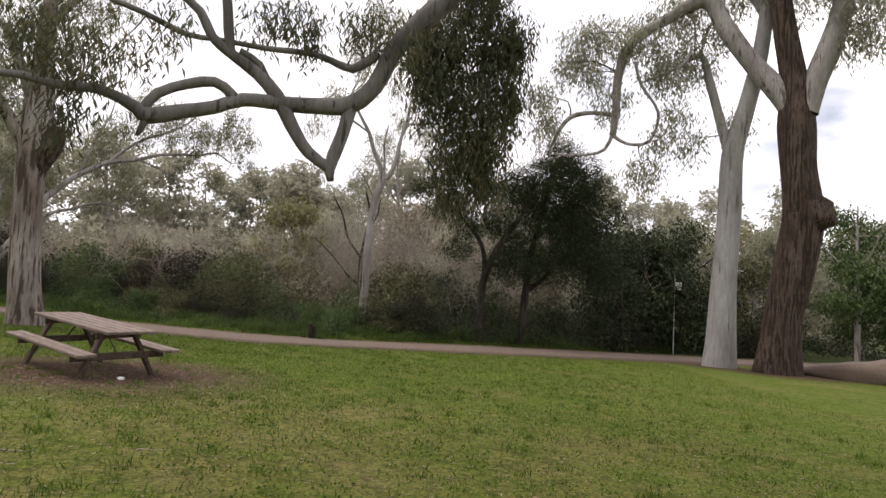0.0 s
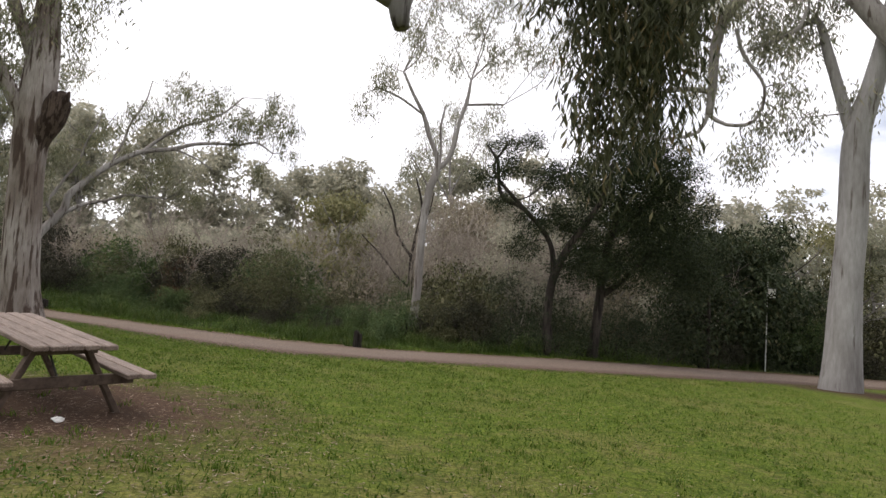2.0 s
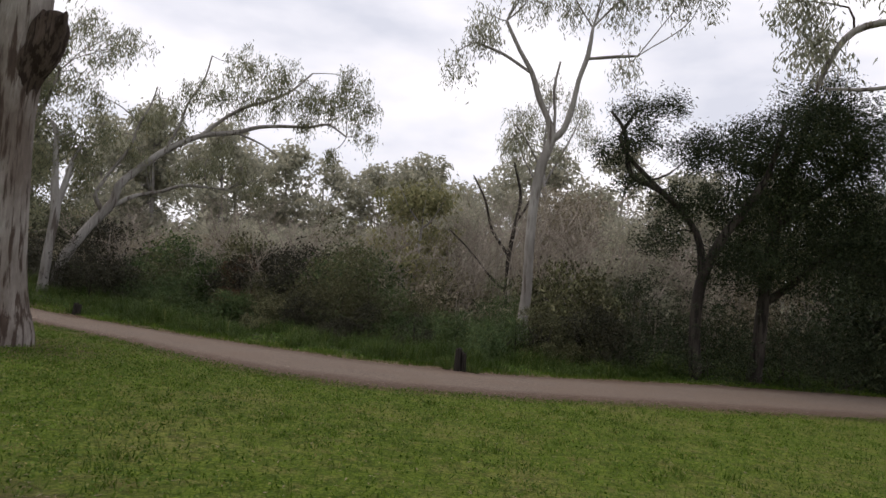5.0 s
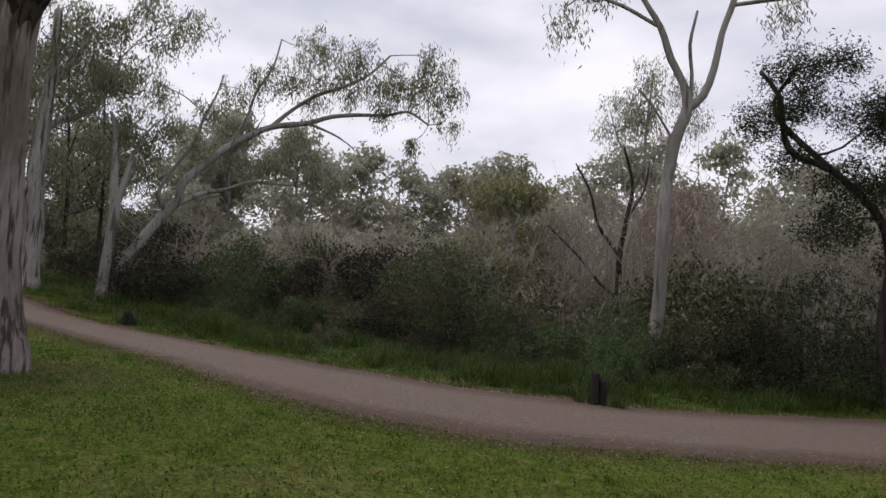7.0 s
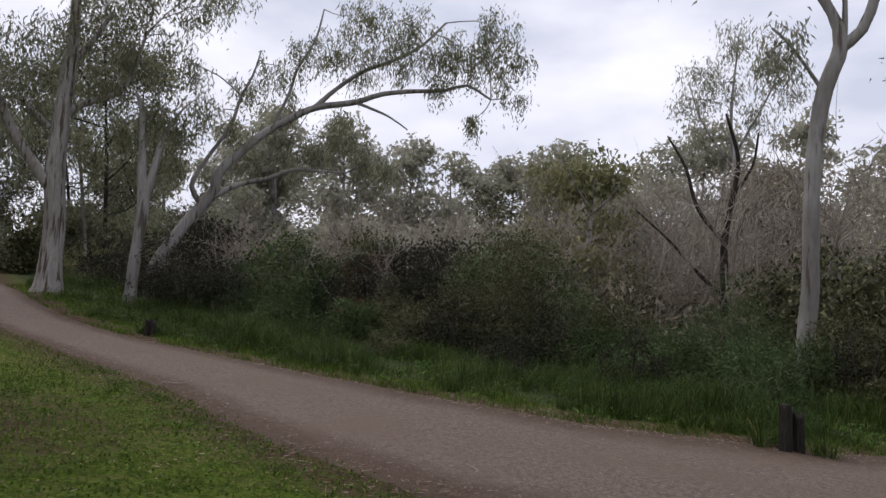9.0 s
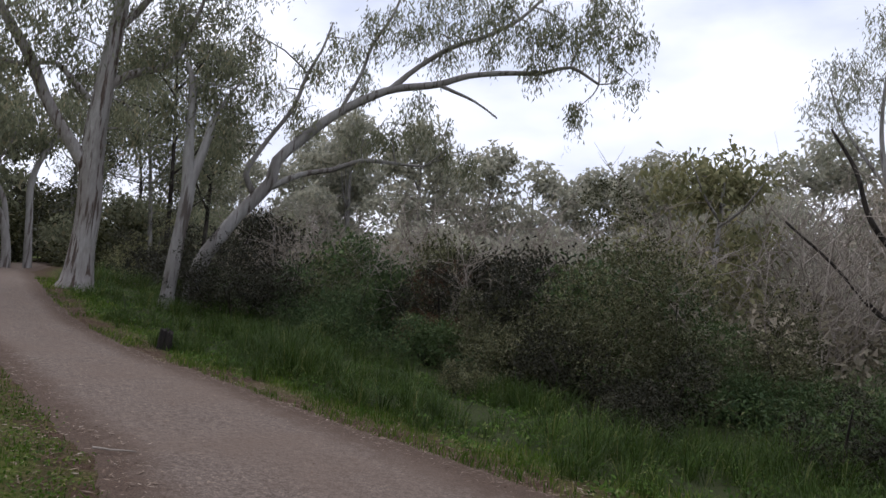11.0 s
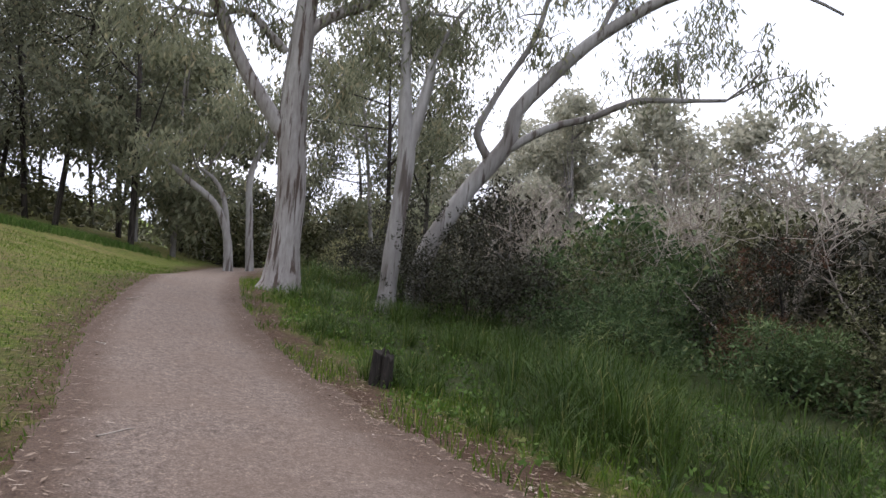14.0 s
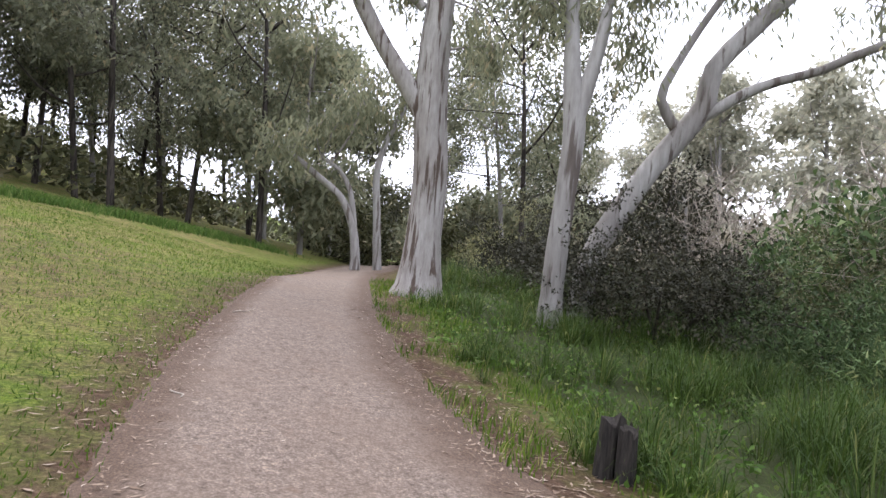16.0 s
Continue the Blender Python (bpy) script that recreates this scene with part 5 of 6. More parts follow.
def tangle():
    rng = np.random.default_rng(91)
    spots = [(-20.5, 29.5, 3.4, 2.2), (-17.5, 30.5, 3.8, 2.6), (-14.5, 31, 3.8, 2.4), (-12.5, 33, 4.4, 2.8), (-9, 33, 4.6, 2.6), (-6.4, 31.5, 5.2, 2.4), (-3.4, 32.5, 5.8, 2.6), (-0.6, 33.5, 6.0, 2.8), (2.6, 34, 6.0, 3), (6.5, 36, 6.5, 3), (11, 38, 6.5, 3), (-24.5, 30.5, 3.6, 2.4), (-28, 32, 4.0, 2.4), (-15.5, 36, 5.0, 3), (-5, 38, 6.4, 3.2), (3, 41, 6.8, 3.2)]
    for i, (x, y, h, r) in enumerate(spots):
        bare_shrub("bare_shrub", x, y, h * 1.12, r * 1.1, TWIG_PALE, "tangle of pale leafless twigs in the scrub", 300 + i, 8, 10, 0.03 if y < 32.5 else 0.05)
    tall = [(-18.5, 38, 6.4, 3), (-12, 39, 7.2, 3.2), (-8.4, 38.5, 7.6, 3), (-5.6, 35.5, 7.2, 2.8), (-1.8, 38.5, 8.0, 3), (1.2, 39.5, 8.4, 3.2), (5.0, 40, 8.6, 3.2), (9.0, 42.5, 8.6, 3.2), (13.5, 43, 8.6, 3.2), (-23, 37, 5.6, 3), (-30, 36, 5.4, 3), (18.5, 46, 8.6, 3.2)]
    for i, (x, y, h, r) in enumerate(tall):
        bare_shrub("bare_shrub", x, y, h, r, TWIG_PALE, "tall pale leafless thicket standing behind the scrub", 380 + i, 9, 8, 0.065)
    for i, (x, y, h, r) in enumerate(spots):
        leaf = LEAF_FEATHER if x < -13 and y < 31.5 else (LEAF_DARK_SHADE, LEAF_SHRUB)[i % 2] if x > -1.5 and y < 37 else (LEAF_DRY, LEAF_SHRUB, LEAF_DRY, LEAF_PALE_HAZE)[i % 4]
        fine = x < -8 and y < 32
        shrub("shrub", x + rng.uniform(-1.4, 1.4), y + rng.uniform(0.6, 2.2), r * 0.95, h * rng.uniform(0.7, 0.95), leaf, {LEAF_FEATHER: "soft green feathery bush in the scrub", LEAF_DARK_SHADE: "dark leafy scrub bush behind the wattles"}.get(leaf, "dry grey-brown scrub bush"), 340 + i, 5600 if fine else 4200, (0.13, 0.034) if fine else (0.2, 0.065), 0.25, TWIG_PALE)


tangle()


# ---- trees farther back ----
def back_tree(name, x, y, h, r, leaf, label, seed, n=130, size=(0.4, 0.13), bark=None, crown_from=0.45, droop=0.5, trunk=None, tilt=(0, 0), group="", many=18):
    rng = np.random.default_rng(seed)
    z = float(gz(x, y))
    lean = rng.normal(size=2) * h * 0.05 + np.array(tilt) * h
    top = (x + lean[0], y + lean[1], z + h * 0.8, 0.05)
    tr = trunk or h * 0.016
    limbs = [[(x, y, z - 0.2, tr), (x + lean[0] * 0.2, y + lean[1] * 0.5, z + h * 0.4, tr * 0.7), top]]
    for k in range(5):
        a, hh = rng.uniform(0, 6.28), rng.uniform(crown_from * 0.7, 0.7)
        s = (x + lean[0] * hh, y + lean[1] * hh, z + h * hh)
        e = (s[0] + math.cos(a) * r * 0.8, s[1] + math.sin(a) * r * 0.8, s[2] + h * rng.uniform(0.1, 0.3))
        m = ((s[0] + e[0]) / 2, (s[1] + e[1]) / 2, (s[2] + e[2]) / 2 - h * 0.03)
        limbs.append([(*s, tr * 0.45), (*m, tr * 0.3), (*e, tr * 0.1)])
    clumps = []
    for k in range(many):
        a, q = rng.uniform(0, 6.28), rng.uniform(0.1, 1) ** 0.6
        hh = rng.uniform(crown_from, 1.0)
        wide = math.sin(math.pi * min(1, max(0.12, (hh - crown_from) / (1 - crown_from) * 0.8 + 0.15)))
        clumps.append((x + lean[0] + math.cos(a) * q * r * wide, y + lean[1] + math.sin(a) * q * r * wide, z + h * hh * 0.93, r * rng.uniform(0.3, 0.52)))
    return tree(name, limbs, clumps, bark or BARK_GREY, leaf, label, seed, leaves=(n / max(r * 0.31, 0.5) ** 2.2 / 14, 14), leaf_size=size, droop=droop, spray=0.45, hang=0.2, flare=0.1, sides=8, step=0.8, group=group, twigs=1)


def back_trees():
    rows = [
        (-21.0, 31.0, 4.2, 2.2, LEAF_FEATHER, "fresh green small tree in the scrub", 36, 0.2),
        (-18.6, 33.0, 4.8, 2.4, LEAF_SHRUB, "grey-brown leafy small tree in the scrub", 36, 0.15),
        (-15.2, 32.0, 4.8, 2.0, LEAF_DARK_SHADE, "dark flat-topped small wattle in the scrub", 36, 0.4),
        (-13.4, 36.0, 5.4, 2.4, LEAF_PALE_HAZE, "pale grey-green small tree in the scrub", 36, 0.2),
        (-11.4, 31.4, 4.8, 2.3, LEAF_FEATHER, "fresh green small tree in the scrub", 36, 0.2),
        (-9.4, 34.2, 8.4, 2.8, LEAF_OLIVE, "drooping yellow-green small tree in the scrub", 36, 0.15),
        (-1.0, 30.6, 5.4, 2.0, LEAF_SHRUB, "grey-green leafy small tree in the scrub", 36, 0.2),
        (1.6, 36.0, 7.2, 2.6, LEAF_PALE_HAZE, "pale grey-green small tree in the scrub", 36, 0.2),
        (8.4, 38.0, 7.4, 2.6, LEAF_DRY, "grey-brown leafy small tree in the scrub", 36, 0.2),
        (12.8, 31.6, 7.6, 2.6, LEAF_WATTLE, "dark green bushy wattle beside the wattle thicket", 40, 0.08),
        (16.0, 38.0, 8.5, 3.0, LEAF_WATTLE, "dark green bushy wattle behind the pole", 60, 0.05),
        (21.5, 46.0, 11.0, 3.4, LEAF_GREY, "grey-green tree behind the pole", 50, 0.15),
        (28.5, 48.0, 11.0, 3.6, LEAF_GREY, "grey-green tree behind the gum trunks", 50, 0.15),
        (13.4, 37.5, 8.6, 3.0, LEAF_WATTLE, "dark green bushy tree behind the path", 60, 0.05),
        (19.5, 41.5, 9.6, 3.4, LEAF_WATTLE, "dark green bushy tree behind the pole", 60, 0.05),
        (25.5, 44.0, 9.0, 3.4, LEAF_SHRUB, "dull green bushy tree behind the gum trunks", 56, 0.05),
        (-25.8, 30.4, 4.6, 2.2, LEAF_DARK_SHADE, "dark small wattle behind the gums", 36, 0.15),
        (-13.0, 43.0, 7.2, 3.4, LEAF_PALE_HAZE, "grey-green bushy tree behind the scrub", 60, 0.3),
        (-8.5, 45.0, 7.4, 3.2, LEAF_PALE_HAZE, "grey-green bushy tree behind the scrub", 50, 0.3),
        (-19.0, 44.0, 5.0, 3.2, LEAF_PALE_HAZE, "grey-green tree behind the scrub", 50, 0.3),
        (-25.0, 43.0, 5.0, 3.2, LEAF_PALE_HAZE, "grey-green tree behind the scrub", 50, 0.3),
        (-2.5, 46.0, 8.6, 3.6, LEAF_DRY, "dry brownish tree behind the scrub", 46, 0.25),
        (4.0, 47.0, 10.5, 3.8, LEAF_PALE_HAZE, "grey-green tree behind the scrub", 50, 0.25),
        (10.5, 48.0, 10.5, 4.0, LEAF_SHRUB, "dull green tree behind the wattles", 50, 0.25),
        (17.0, 50.0, 10.5, 4.0, LEAF_GREY, "grey-green tree behind the pole", 50, 0.25),
        (25.0, 52.0, 11.5, 4.0, LEAF_OLIVE, "yellow-green tree behind the gum trunks", 50, 0.25),
        (31.5, 41.0, 15.0, 3.2, LEAF_FEATHER, "tall narrow green young gum on the slope", 55, 0.2),
        (36.0, 44.0, 12.0, 3.6, LEAF_FEATHER, "green young gum on the slope", 50, 0.2),
        (43.0, 47.0, 12.0, 4.2, LEAF_GREY, "grey-green gum on the slope", 50, 0.2),
        (33.0, 56.0, 12.0, 4.5, LEAF_GREY, "grey-green tree on the slope", 50, 0.3),
    ]
    for i, (x, y, h, r, leaf, label, n, cf) in enumerate(rows):
        h = h * 0.8 if x < -9.5 or (x < 3 and h < 6) else h
        back_tree("tree", x, y, h, r, leaf, label, 400 + i, n * (4.5 if h > 8 else 5), (0.4, 0.15) if h > 8 else (0.28, 0.105), BARK_DARK if leaf is LEAF_WATTLE else None, cf)
    rng = np.random.default_rng(5)
    for i in range(32):
        x = -78 + i * 5.0 + rng.uniform(-1.6, 1.6)
        y = 74 + rng.uniform(-6, 8) - 0.1 * abs(x)
        h = rng.uniform(13.5, 19) + float(np.interp(x, [-70, -45, -30, -8, 0, 40], [4, 0, -3, -3, -1, 0]))
        # far crowns take the paler leaf colour that stands in for haze
        back_tree("tree", x, y, h, rng.uniform(4.5, 6.5), LEAF_PALE_HAZE, "rounded gum in the far tree line, paled by painted haze", 450 + i, 130, (0.75, 0.32), None, 0.06, 0.3, group="far tree line", many=22)


back_trees()


def hill_trees():
    rng = np.random.default_rng(8)
    for i in range(34):
        t = i / 33
        x, y = -40 - 34 * rng.uniform(0, 1), 4 + 30 * t + rng.uniform(-2, 2)
        if near_y(x) - 1.5 < y < far_y(x) + 2:
            y += 8
        back_tree("gum_tree", x, y, rng.uniform(14, 20), rng.uniform(3.4, 4.8), (LEAF_HILL, LEAF_GUM, LEAF_HILL)[i % 3], "grey-crowned gum with a thin dark trunk on the rise", 520 + i, 250, (0.36, 0.12), (BARK_DARK, BARK_GREY)[i % 4 == 0], 0.3, 0.5, 0.16, (-0.035, -0.06), "trees on the rise", 15)
    for i in range(16):
        x, y = -46 - rng.uniform(0, 30), 26 + 2.2 * i
        y += 0.3 * (-46 - x)
        h = rng.uniform(11, 17) if y < 36 else rng.uniform(5.0, 7.0)
        back_tree("gum_tree", x, y, h, rng.uniform(3, 4.5), (LEAF_GUM, LEAF_HILL)[i % 2], "grey-green gum beyond the bend of the path", 560 + i, 240, (0.5, 0.2), None, 0.2, 0.5, 0.16, (-0.035, -0.06), "trees beyond the bend", 15)


hill_trees()
for i, (x, y, r, h) in enumerate(((-52, 30.5, 3.0, 5.0), (-57, 36, 3.2, 6.0), (-49, 38, 3.0, 5.5), (-62, 33, 3.4, 6.0), (-45, 33.5, 2.2, 4.0))):
    shrub("shrub", x, y, r, h, LEAF_SHRUB, "grey-green bush beyond the path's bend", 620 + i, 2600, (0.4, 0.18), 0.2, group="bushes beyond the bend")


# ---- grass, verge and litter ----
def undergrowth(name, n, x0, x1, lo, hi, top, size, mat, seed, label):
    """Low tangled growth whose height rolls from place to place."""
    rng = np.random.default_rng(seed)
    x, y = scatter(rng, n, x0, x1, lo, hi)
    h = top * np.clip(0.55 + 0.9 * patchy(x, y, 0.32, seed * 1.7), 0.12, 1.0)
    z = gz(x, y) + h * rng.uniform(0, 1, n) ** 0.7
    q = leaf_quads(rng, np.stack([x, y, z], -1), size[0], size[1], 0.1, 0.9)
    tagged(new(name, leaves_mesh(name, q, mat, True)), label, "undergrowth", kind="stuff")


def blades(rng, x, y, h, w, lean):
    """Bent blades, two quads each folded to one strip of three triangles."""
    n = len(x)
    z = gz(x, y)
    a = rng.uniform(0, 6.28, n)
    b = rng.uniform(0, 6.28, n)
    side = np.stack([np.cos(a), np.sin(a), 0 * a], -1) * w[:, None] / 2
    ln = np.stack([np.cos(b), np.sin(b), 0 * b], -1) * (h * lean * rng.uniform(0.1, 1, n))[:, None]
    base = np.stack([x, y, z - 0.01], -1)
    up = np.stack([0 * h, 0 * h, h], -1)
    m = base + up * 0.55 + ln * 0.3
    t = base + up + ln
    return np.stack([base - side, base + side, m + side * 0.8, m - side * 0.8], 1), np.stack([m - side * 0.8, m + side * 0.8, t], 1)


def grass_object(name, rng, x, y, h, w, lean, mat, label, category="grass"):
    q, t = blades(rng, x, y, h, w, lean)
    n = len(x)
    if name == "lawn_grass":
        v = np.stack([q[:, 0], q[:, 1], t[:, 2]], 1).reshape(-1, 3)
        tagged(new(name, mesh_from(name, v, np.arange(n * 3).reshape(-1, 3), mat)), label, category, kind="stuff")
        return
    v = np.concatenate([q, t[:, 2:]], 1).reshape(-1, 3)
    i = np.arange(n)[:, None] * 5
    f = np.concatenate([i + np.array([[0, 1, 2]]), i + np.array([[0, 2, 3]]), i + np.array([[3, 2, 4]])])
    tagged(new(name, mesh_from(name, v, f, mat)), label, category, kind="stuff")


def tussocks(name, rng, x, y, size, count, mat, label):
    """Fountains of arching blades, one fountain at each spot."""
    x, y, size = np.repeat(x, count), np.repeat(y, count), np.repeat(size, count)
    n = len(x)
    a, k = rng.uniform(0, 6.28, n), rng.uniform(0, 1, n)
    way = np.stack([np.cos(a), np.sin(a), 0 * a], -1)
    side = np.stack([-np.sin(a), np.cos(a), 0 * a], -1) * rng.uniform(0.002, 0.0052, (n, 1))
    base = np.stack([x, y, gz(x, y) - 0.02], -1) + way * (0.3 * size * rng.uniform(0, 1, n) ** 0.7)[:, None]
    h, o = size * rng.uniform(0.45, 1.15, n), size * (0.2 + 1.0 * k)
    up = np.array([0, 0, 1.0])
    m = base + way * (o * 0.28)[:, None] + up * (h * 0.62)[:, None]
    u = base + way * (o * 0.66)[:, None] + up * (h * (0.98 - 0.12 * k))[:, None]
    t = base + way * o[:, None] * 1.15 + up * (h * (1.12 - 0.75 * k ** 1.3))[:, None]
    v = np.stack([base - side, base + side, m - side, m + side, u - side * 0.7, u + side * 0.7, t], 1).reshape(-1, 3)
    i = np.arange(n)[:, None] * 7
    f = np.concatenate([i + np.array([q]) for q in ((0, 1, 3), (0, 3, 2), (2, 3, 5), (2, 5, 4), (4, 5, 6))])
    tagged(new(name, mesh_from(name, v, f, mat)), label, "grass", kind="stuff")


def scatter(rng, n, x0, x1, lo, hi):
    x = rng.uniform(x0, x1, n)
    return x, lo(x) + (hi(x) - lo(x)) * rng.uniform(0, 1, n)


def patchy(x, y, scale, seed):
    return np.array([noise.noise((a * scale + seed, b * scale, seed)) for a, b in zip(x, y)])


def grasses():
    rng = np.random.default_rng(41)
    undergrowth("undergrowth", 46000, -34, 22, lambda a: far_y(a) + 6.5, lambda a: far_y(a) + 12, 1.1, (0.15, 0.05), LEAF_FEATHER, 4, "tangled green low growth among the shrubs")
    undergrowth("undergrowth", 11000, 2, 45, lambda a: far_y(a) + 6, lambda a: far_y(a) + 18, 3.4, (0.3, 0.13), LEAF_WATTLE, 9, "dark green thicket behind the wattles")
    undergrowth("undergrowth", 28000, -60, 2, lambda a: far_y(a) + 12, lambda a: far_y(a) + 24, 3.4, (0.36, 0.17), LEAF_DRY, 5, "dry brownish thicket behind the scrub")
    # haze over the far bank is in this leaf colour
    undergrowth("undergrowth", 26000, -70, 60, lambda a: far_y(a) + 24, lambda a: far_y(a) + 50, 5.0, (0.85, 0.42), LEAF_PALE_HAZE, 6, "woodland understorey on the far bank, paled by painted haze")
    undergrowth("undergrowth", 22000, -100, -47, lambda a: -20.0 + 0 * a, lambda a: np.interp(a, [-100, -47], [45, 18]), 3.6, (0.6, 0.28), LEAF_SHRUB, 7, "dark understorey beneath the trees on the rise")
    n = 34000
    x, y = scatter(rng, n, -30, 19, lambda a: far_y(a) + 0.9, lambda a: far_y(a) + 6.5)
    g = patchy(x, y, 0.6, 2.0)
    keep = g + rng.uniform(-0.3, 0.3, n) > 0.0
    x, y, g = x[keep], y[keep], g[keep]
    depth = np.clip((y - far_y(x)) / 2.2, 0.3, 1)
    grass_object("tall_grass", rng, x, y, (0.16 + 0.3 * rng.uniform(0, 1, len(x)) ** 1.5 + 0.25 * g) * depth * np.clip(0.8 + 1.2 * patchy(x, y, 0.28, 9.0), 0.3, 1.5), rng.uniform(0.006, 0.015, len(x)), 1.3, GRASS_TALL, "long dark green grass between path and scrub")
    x, y = scatter(rng, 3600, -28, 17, lambda a: far_y(a) + 0.7, lambda a: far_y(a) + 6.2)
    g = patchy(x, y, 0.45, 14.0)
    keep = g + rng.uniform(-0.45, 0.35, len(x)) > 0.0
    x, y, g = x[keep], y[keep], g[keep]
    big = np.clip(0.3 + 0.6 * g + 0.35 * rng.uniform(0, 1, len(x)) ** 2, 0.2, 0.85) * np.clip((y - far_y(x)) / 2.0, 0.55, 1)
    for px, py in ((-16.9, 19.35), (-2.5, 17.3)):
        a, d = rng.uniform(-0.5, 3.6, 12), rng.uniform(0.25, 0.5, 12)
        x, y, big = np.r_[x, px + d * np.cos(a)], np.r_[y, py + 0.1 + d * np.sin(a)], np.r_[big, rng.uniform(0.2, 0.42, 12)]
    tussocks("grass_tussocks", rng, x, y, big, 38, GRASS_TALL, "arching tussocks of long dark green grass beside the path")
    a = rng.uniform(0, 1, 9000)
    x, y = -33 - 9 * a + rng.normal(size=9000) * 0.5, 10.5 + 12.5 * a + rng.normal(size=9000) * 0.8
    grass_object("tall_grass", rng, x, y, rng.uniform(0.12, 0.36, 9000), rng.uniform(0.015, 0.035, 9000), 1.1, WEED, "strip of unmown grass along the rise")
    n = 24000
    c = rng.integers(0, 900, n)
    cx, cy = scatter(rng, 900, -27, 12, lambda a: far_y(a) + 0.6, lambda a: far_y(a) + 5.5)
    r = rng.uniform(0.06, 0.22, 900)[c]
    x, y = cx[c] + rng.normal(size=n) * r, cy[c] + rng.normal(size=n) * r
    c = np.stack([x, y, gz(x, y) + rng.uniform(0.02, 0.5, n) * np.clip(2.4 * r, 0.15, 1) * np.clip((y - far_y(x)) / 1.6, 0.2, 1)], -1)
    tagged(new("weeds", leaves_mesh("weeds", leaf_quads(rng, c, 0.075, 0.036, 0.1, 0.9, 0.8), WEED)), "broad-leaved green weeds among the long grass", "weeds", kind="stuff")
    n = 34000
    x, y = scatter(rng, n, -28, 12, lambda a: far_y(a) - 0.1, lambda a: far_y(a) + 1.7)
    keep = patchy(x, y, 1.1, 5.0) + rng.uniform(-0.25, 0.25, n) > -0.06
    x, y = x[keep], y[keep]
    grass_object("verge_grass", rng, x, y, rng.uniform(0.04, 0.16, len(x)), rng.uniform(0.008, 0.016, len(x)), 0.8, GRASS_LAWN, "short yellow-green grass along the path verge")
    n = 16000
    c = rng.integers(0, 620, n)
    cx, cy = scatter(rng, 620, -12, 11, lambda a: np.full_like(a, -8.0), lambda a: near_y(a) - 0.2)
    x, y = cx[c] + rng.normal(size=n) * 0.07, cy[c] + rng.normal(size=n) * 0.07
    grass_object("grass_tufts", rng, x, y, rng.uniform(0.04, 0.1, n), rng.uniform(0.008, 0.014, n), 1.1, GRASS_LAWN, "green tufts of coarser grass in the lawn")
    n = 70000
    c = rng.integers(0, 5200, n)
    cx, cy = scatter(rng, 5200, -13, 9, lambda a: np.clip(-2.0 - 1.1 * a, -8.0, 8.0), lambda a: near_y(a) - 0.1)
    r = rng.uniform(0.05, 0.17, 5200)[c]
    x, y = cx[c] + rng.normal(size=n) * r, cy[c] + rng.normal(size=n) * r
    p = np.stack([x, y, gz(x, y) + rng.uniform(0.015, 0.055, n)], -1)
    clear = np.hypot(x + 1.7, y - 1.2) > 2.7
    tagged(new("clover", leaves_mesh("clover", leaf_quads(rng, p[clear], 0.03, 0.026, 0.0, 0.9, 1.6), GRASS_LAWN)), "mats of small-leaved clover in the lawn", "clover", kind="stuff")
    n = 150000
    x, y = scatter(rng, n, -16, 13, lambda a: np.full_like(a, -8.5), lambda a: near_y(a) + 0.05)
    bare = np.hypot(x + 1.7, y - 1.2) < 2.6 * rng.uniform(0.6, 1.15, n)
    x, y = x[~bare], y[~bare]
    grass_object("lawn_grass", rng, x, y, 0.02 + 0.075 * rng.uniform(0, 1, len(x)) ** 2, rng.uniform(0.008, 0.018, len(x)), 1.2, GRASS_LAWN, "short mown green lawn grass with straw")
    n = 50000
    x, y = scatter(rng, n, -34, -12, lambda a: near_y(a) - 9, lambda a: near_y(a) + 0.05)
    grass_object("lawn_grass", rng, x, y, rng.uniform(0.025, 0.07, len(x)), rng.uniform(0.01, 0.02, len(x)), 0.9, GRASS_LAWN, "short lawn grass rising beside the path")


grasses()


def litter(name, n, area, label, size):
    rng = np.random.default_rng(n)
    x, y = area(rng, n)
    c = np.stack([x, y, gz(x, y) + 0.012 + 0.03 * ((y > near_y(x)) & (y < far_y(x) - 0.15))], -1)
    q = leaf_quads(rng, c, size[0], size[1], 0.0, 1.0)
    q[:, :, 2] = c[:, None, 2] + (q[:, :, 2] - c[:, None, 2]) * 0.12
    tagged(new(name, leaves_mesh(name, q, LITTER)), label, "leaf litter", kind="stuff")


def round_table(rng, n):
    a, r = rng.uniform(0, 6.28, n), 3.4 * np.sqrt(rng.uniform(0, 1, n))
    return -1.3 + r * np.cos(a), 0.8 + r * np.sin(a)


def on_edges(rng, n):
    x = rng.uniform(-26, 6, n)
    return x, np.where(rng.uniform(0, 1, n) < 0.7, far_y(x) + rng.normal(size=n) * 0.5 + 0.15, near_y(x) + rng.normal(size=n) * 0.45 - 0.1)


def on_lawn(rng, n):
    x, y = scatter(rng, n, -14, 12, lambda a: np.full_like(a, -8.0), near_y)
    near = rng.uniform(0, 1, n) < 0.6
    return np.where(near, rng.uniform(-5, 11, n), x), np.where(near, -8 + 9 * rng.uniform(0, 1, n), y)


litter("leaf_litter", 3200, round_table, "dry curled gum leaves and bark on bare dirt", (0.1, 0.018))
litter("leaf_litter", 13000, on_edges, "dry gum leaves gathered along the path edge", (0.1, 0.02))
litter("leaf_litter", 15000, on_lawn, "scattered dry gum leaves on the lawn", (0.09, 0.015))


def on_path(rng, n):
    x = rng.uniform(-24, 4, n)
    v = rng.beta(1.6, 0.7, n)
    return x, near_y(x) * (1 - v) + far_y(x) * v


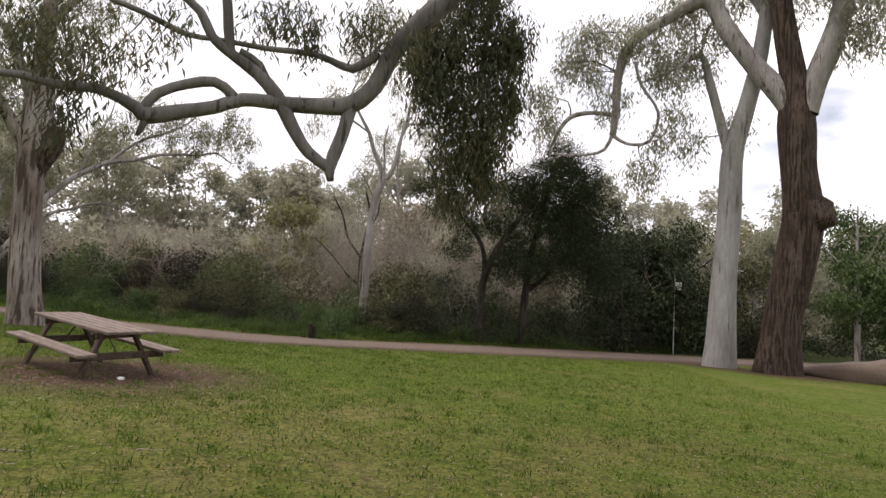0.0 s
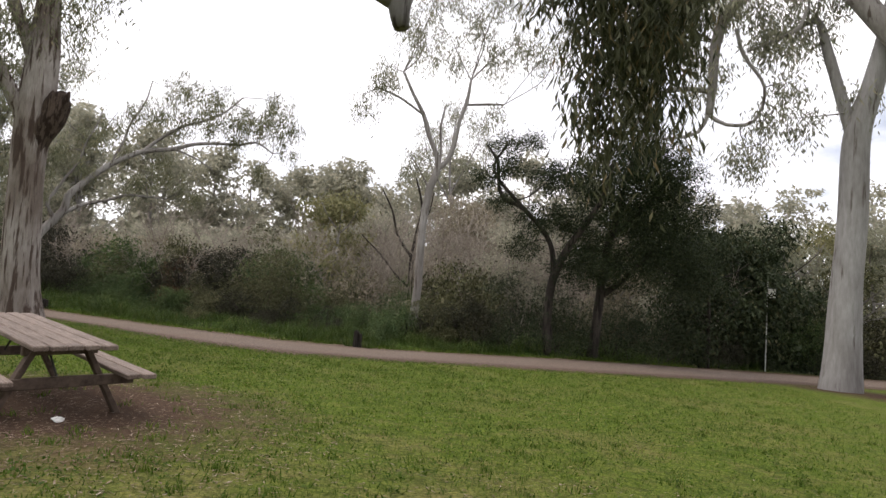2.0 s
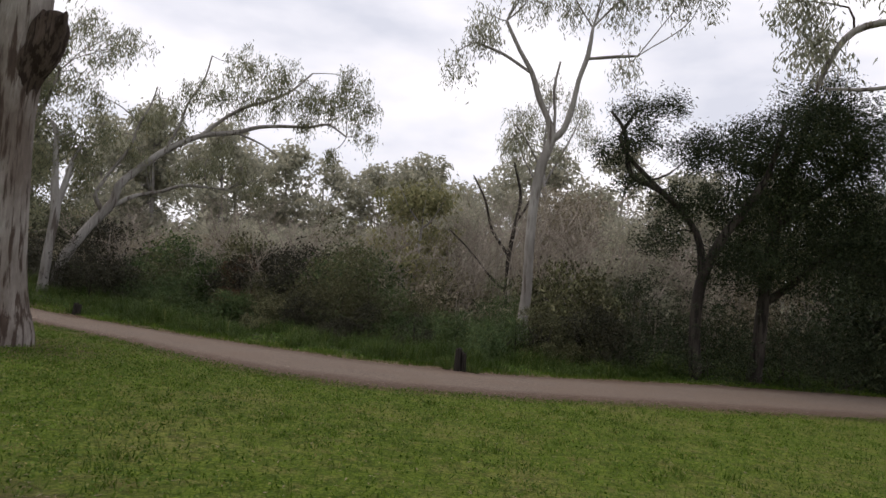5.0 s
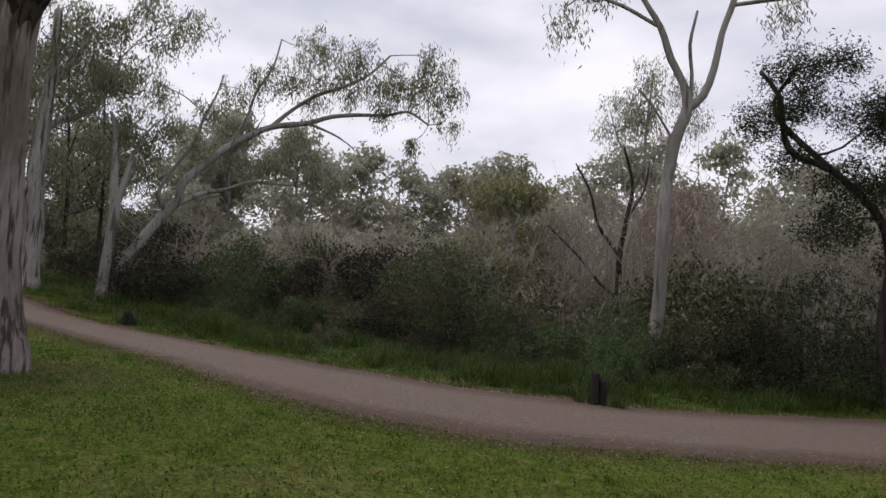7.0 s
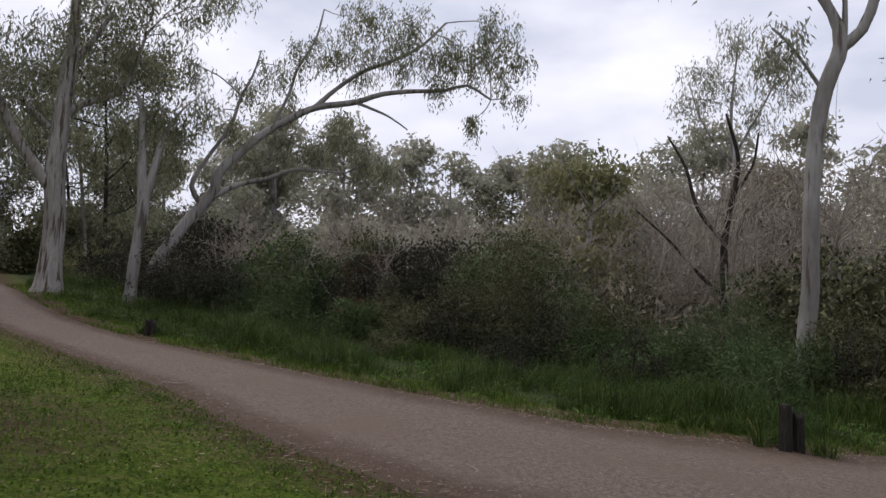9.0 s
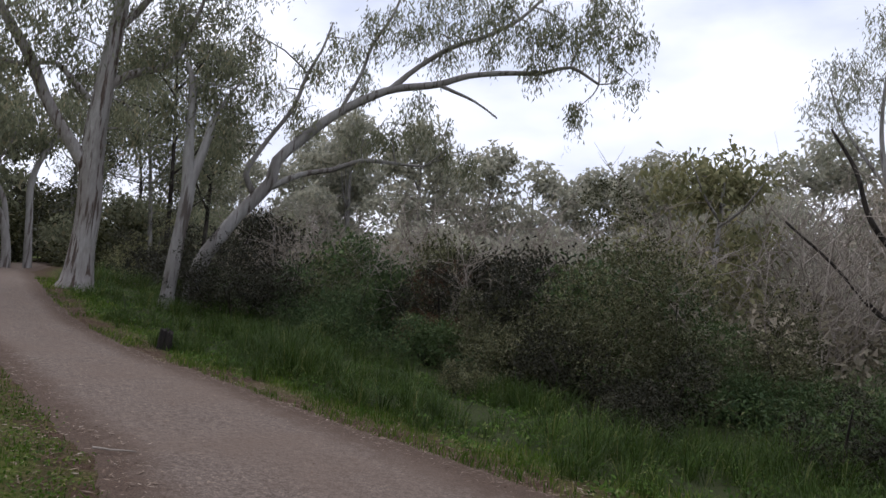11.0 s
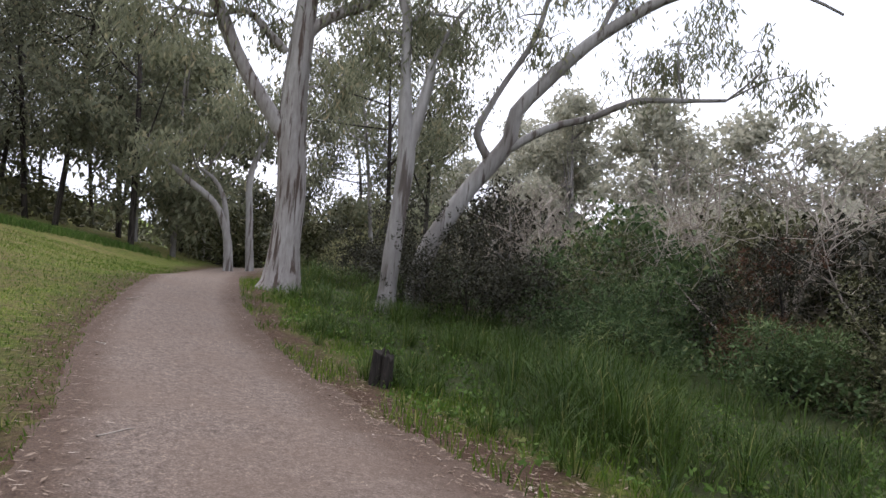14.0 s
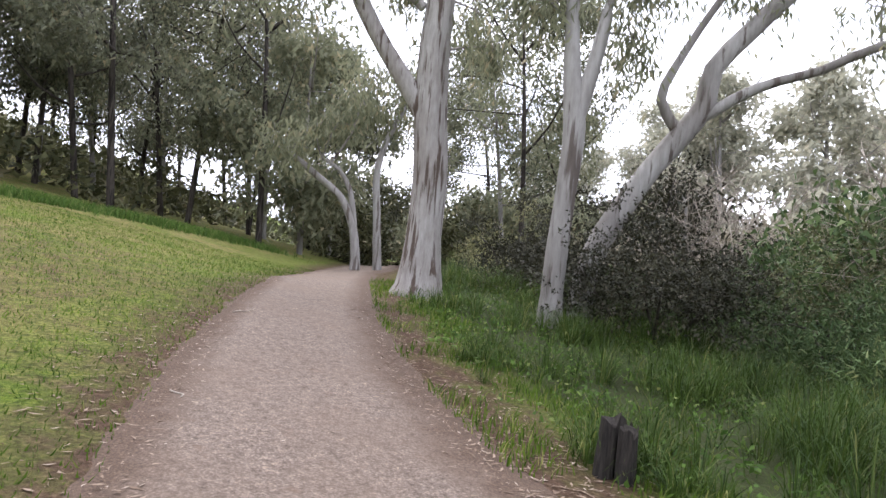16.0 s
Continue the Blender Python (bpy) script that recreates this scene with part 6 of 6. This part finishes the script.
litter("leaf_litter", 4200, on_path, "dry leaves and bark bits on the gravel path", (0.09, 0.018))


def whole_path(rng, n):
    x = rng.uniform(-22, 3, n)
    v = rng.uniform(0.02, 0.98, n)
    return x, near_y(x) * (1 - v) + far_y(x) * v


litter("bark_chips", 10000, whole_path, "small bark chips and grit on the gravel path", (0.028, 0.016))


def crumpled_paper(x, y):
    bm = bmesh.new()
    bmesh.ops.create_icosphere(bm, subdivisions=3, radius=0.05)
    for v in bm.verts:
        v.co *= 1 + 0.7 * noise.noise(v.co * 30) + 0.3 * noise.noise(v.co * 80)
        v.co.z *= 0.6
    me = bpy.data.meshes.new("crumpled_paper")
    bm.to_mesh(me)
    bm.free()
    me.materials.append(WHITE)
    ob = new("crumpled_paper", me)
    ob.matrix_world = pose(x, y, float(gz(x, y)) + 0.02)
    tagged(ob, "small crumpled white paper on bare dirt", "litter")


crumpled_paper(-0.85, 0.55)


def stick(x, y, length, angle, r, seed):
    rng = np.random.default_rng(seed)
    up = 0.035 if near_y(x) < y < far_y(x) else 0.0
    pts = []
    for k in range(5):
        a = (k / 4 - 0.5) * length
        px, py = x + a * math.cos(angle) + rng.normal() * 0.02, y + a * math.sin(angle) + rng.normal() * 0.02
        pts.append((px, py, float(gz(px, py)) + up + r + abs(rng.normal()) * 0.008, r * (1 - 0.12 * k)))
    root = thing("stick", 0, 0, 0, "thin dry fallen stick on the ground", "stick", "fallen sticks")
    data_part("wood", tube_mesh("wood", [tube(pts, 6, 0.05, 0.2, seed)], TWIG_PALE), root)


for i, (x, y, length, angle, r) in enumerate(((1.15, -4.45, 0.3, 0.1, 0.006), (2.13, -3.9, 0.28, 0.4, 0.006), (-22.0, 17.9, 0.4, 2.4, 0.009), (-10.6, 14.4, 0.35, 0.6, 0.01), (-5.3, 13.1, 0.3, 2.2, 0.008), (-15.3, 16.1, 0.3, 2.0, 0.008), (-18.6, 16.7, 0.22, 0.3, 0.006))):
    stick(x, y, length, angle, r, 700 + i)
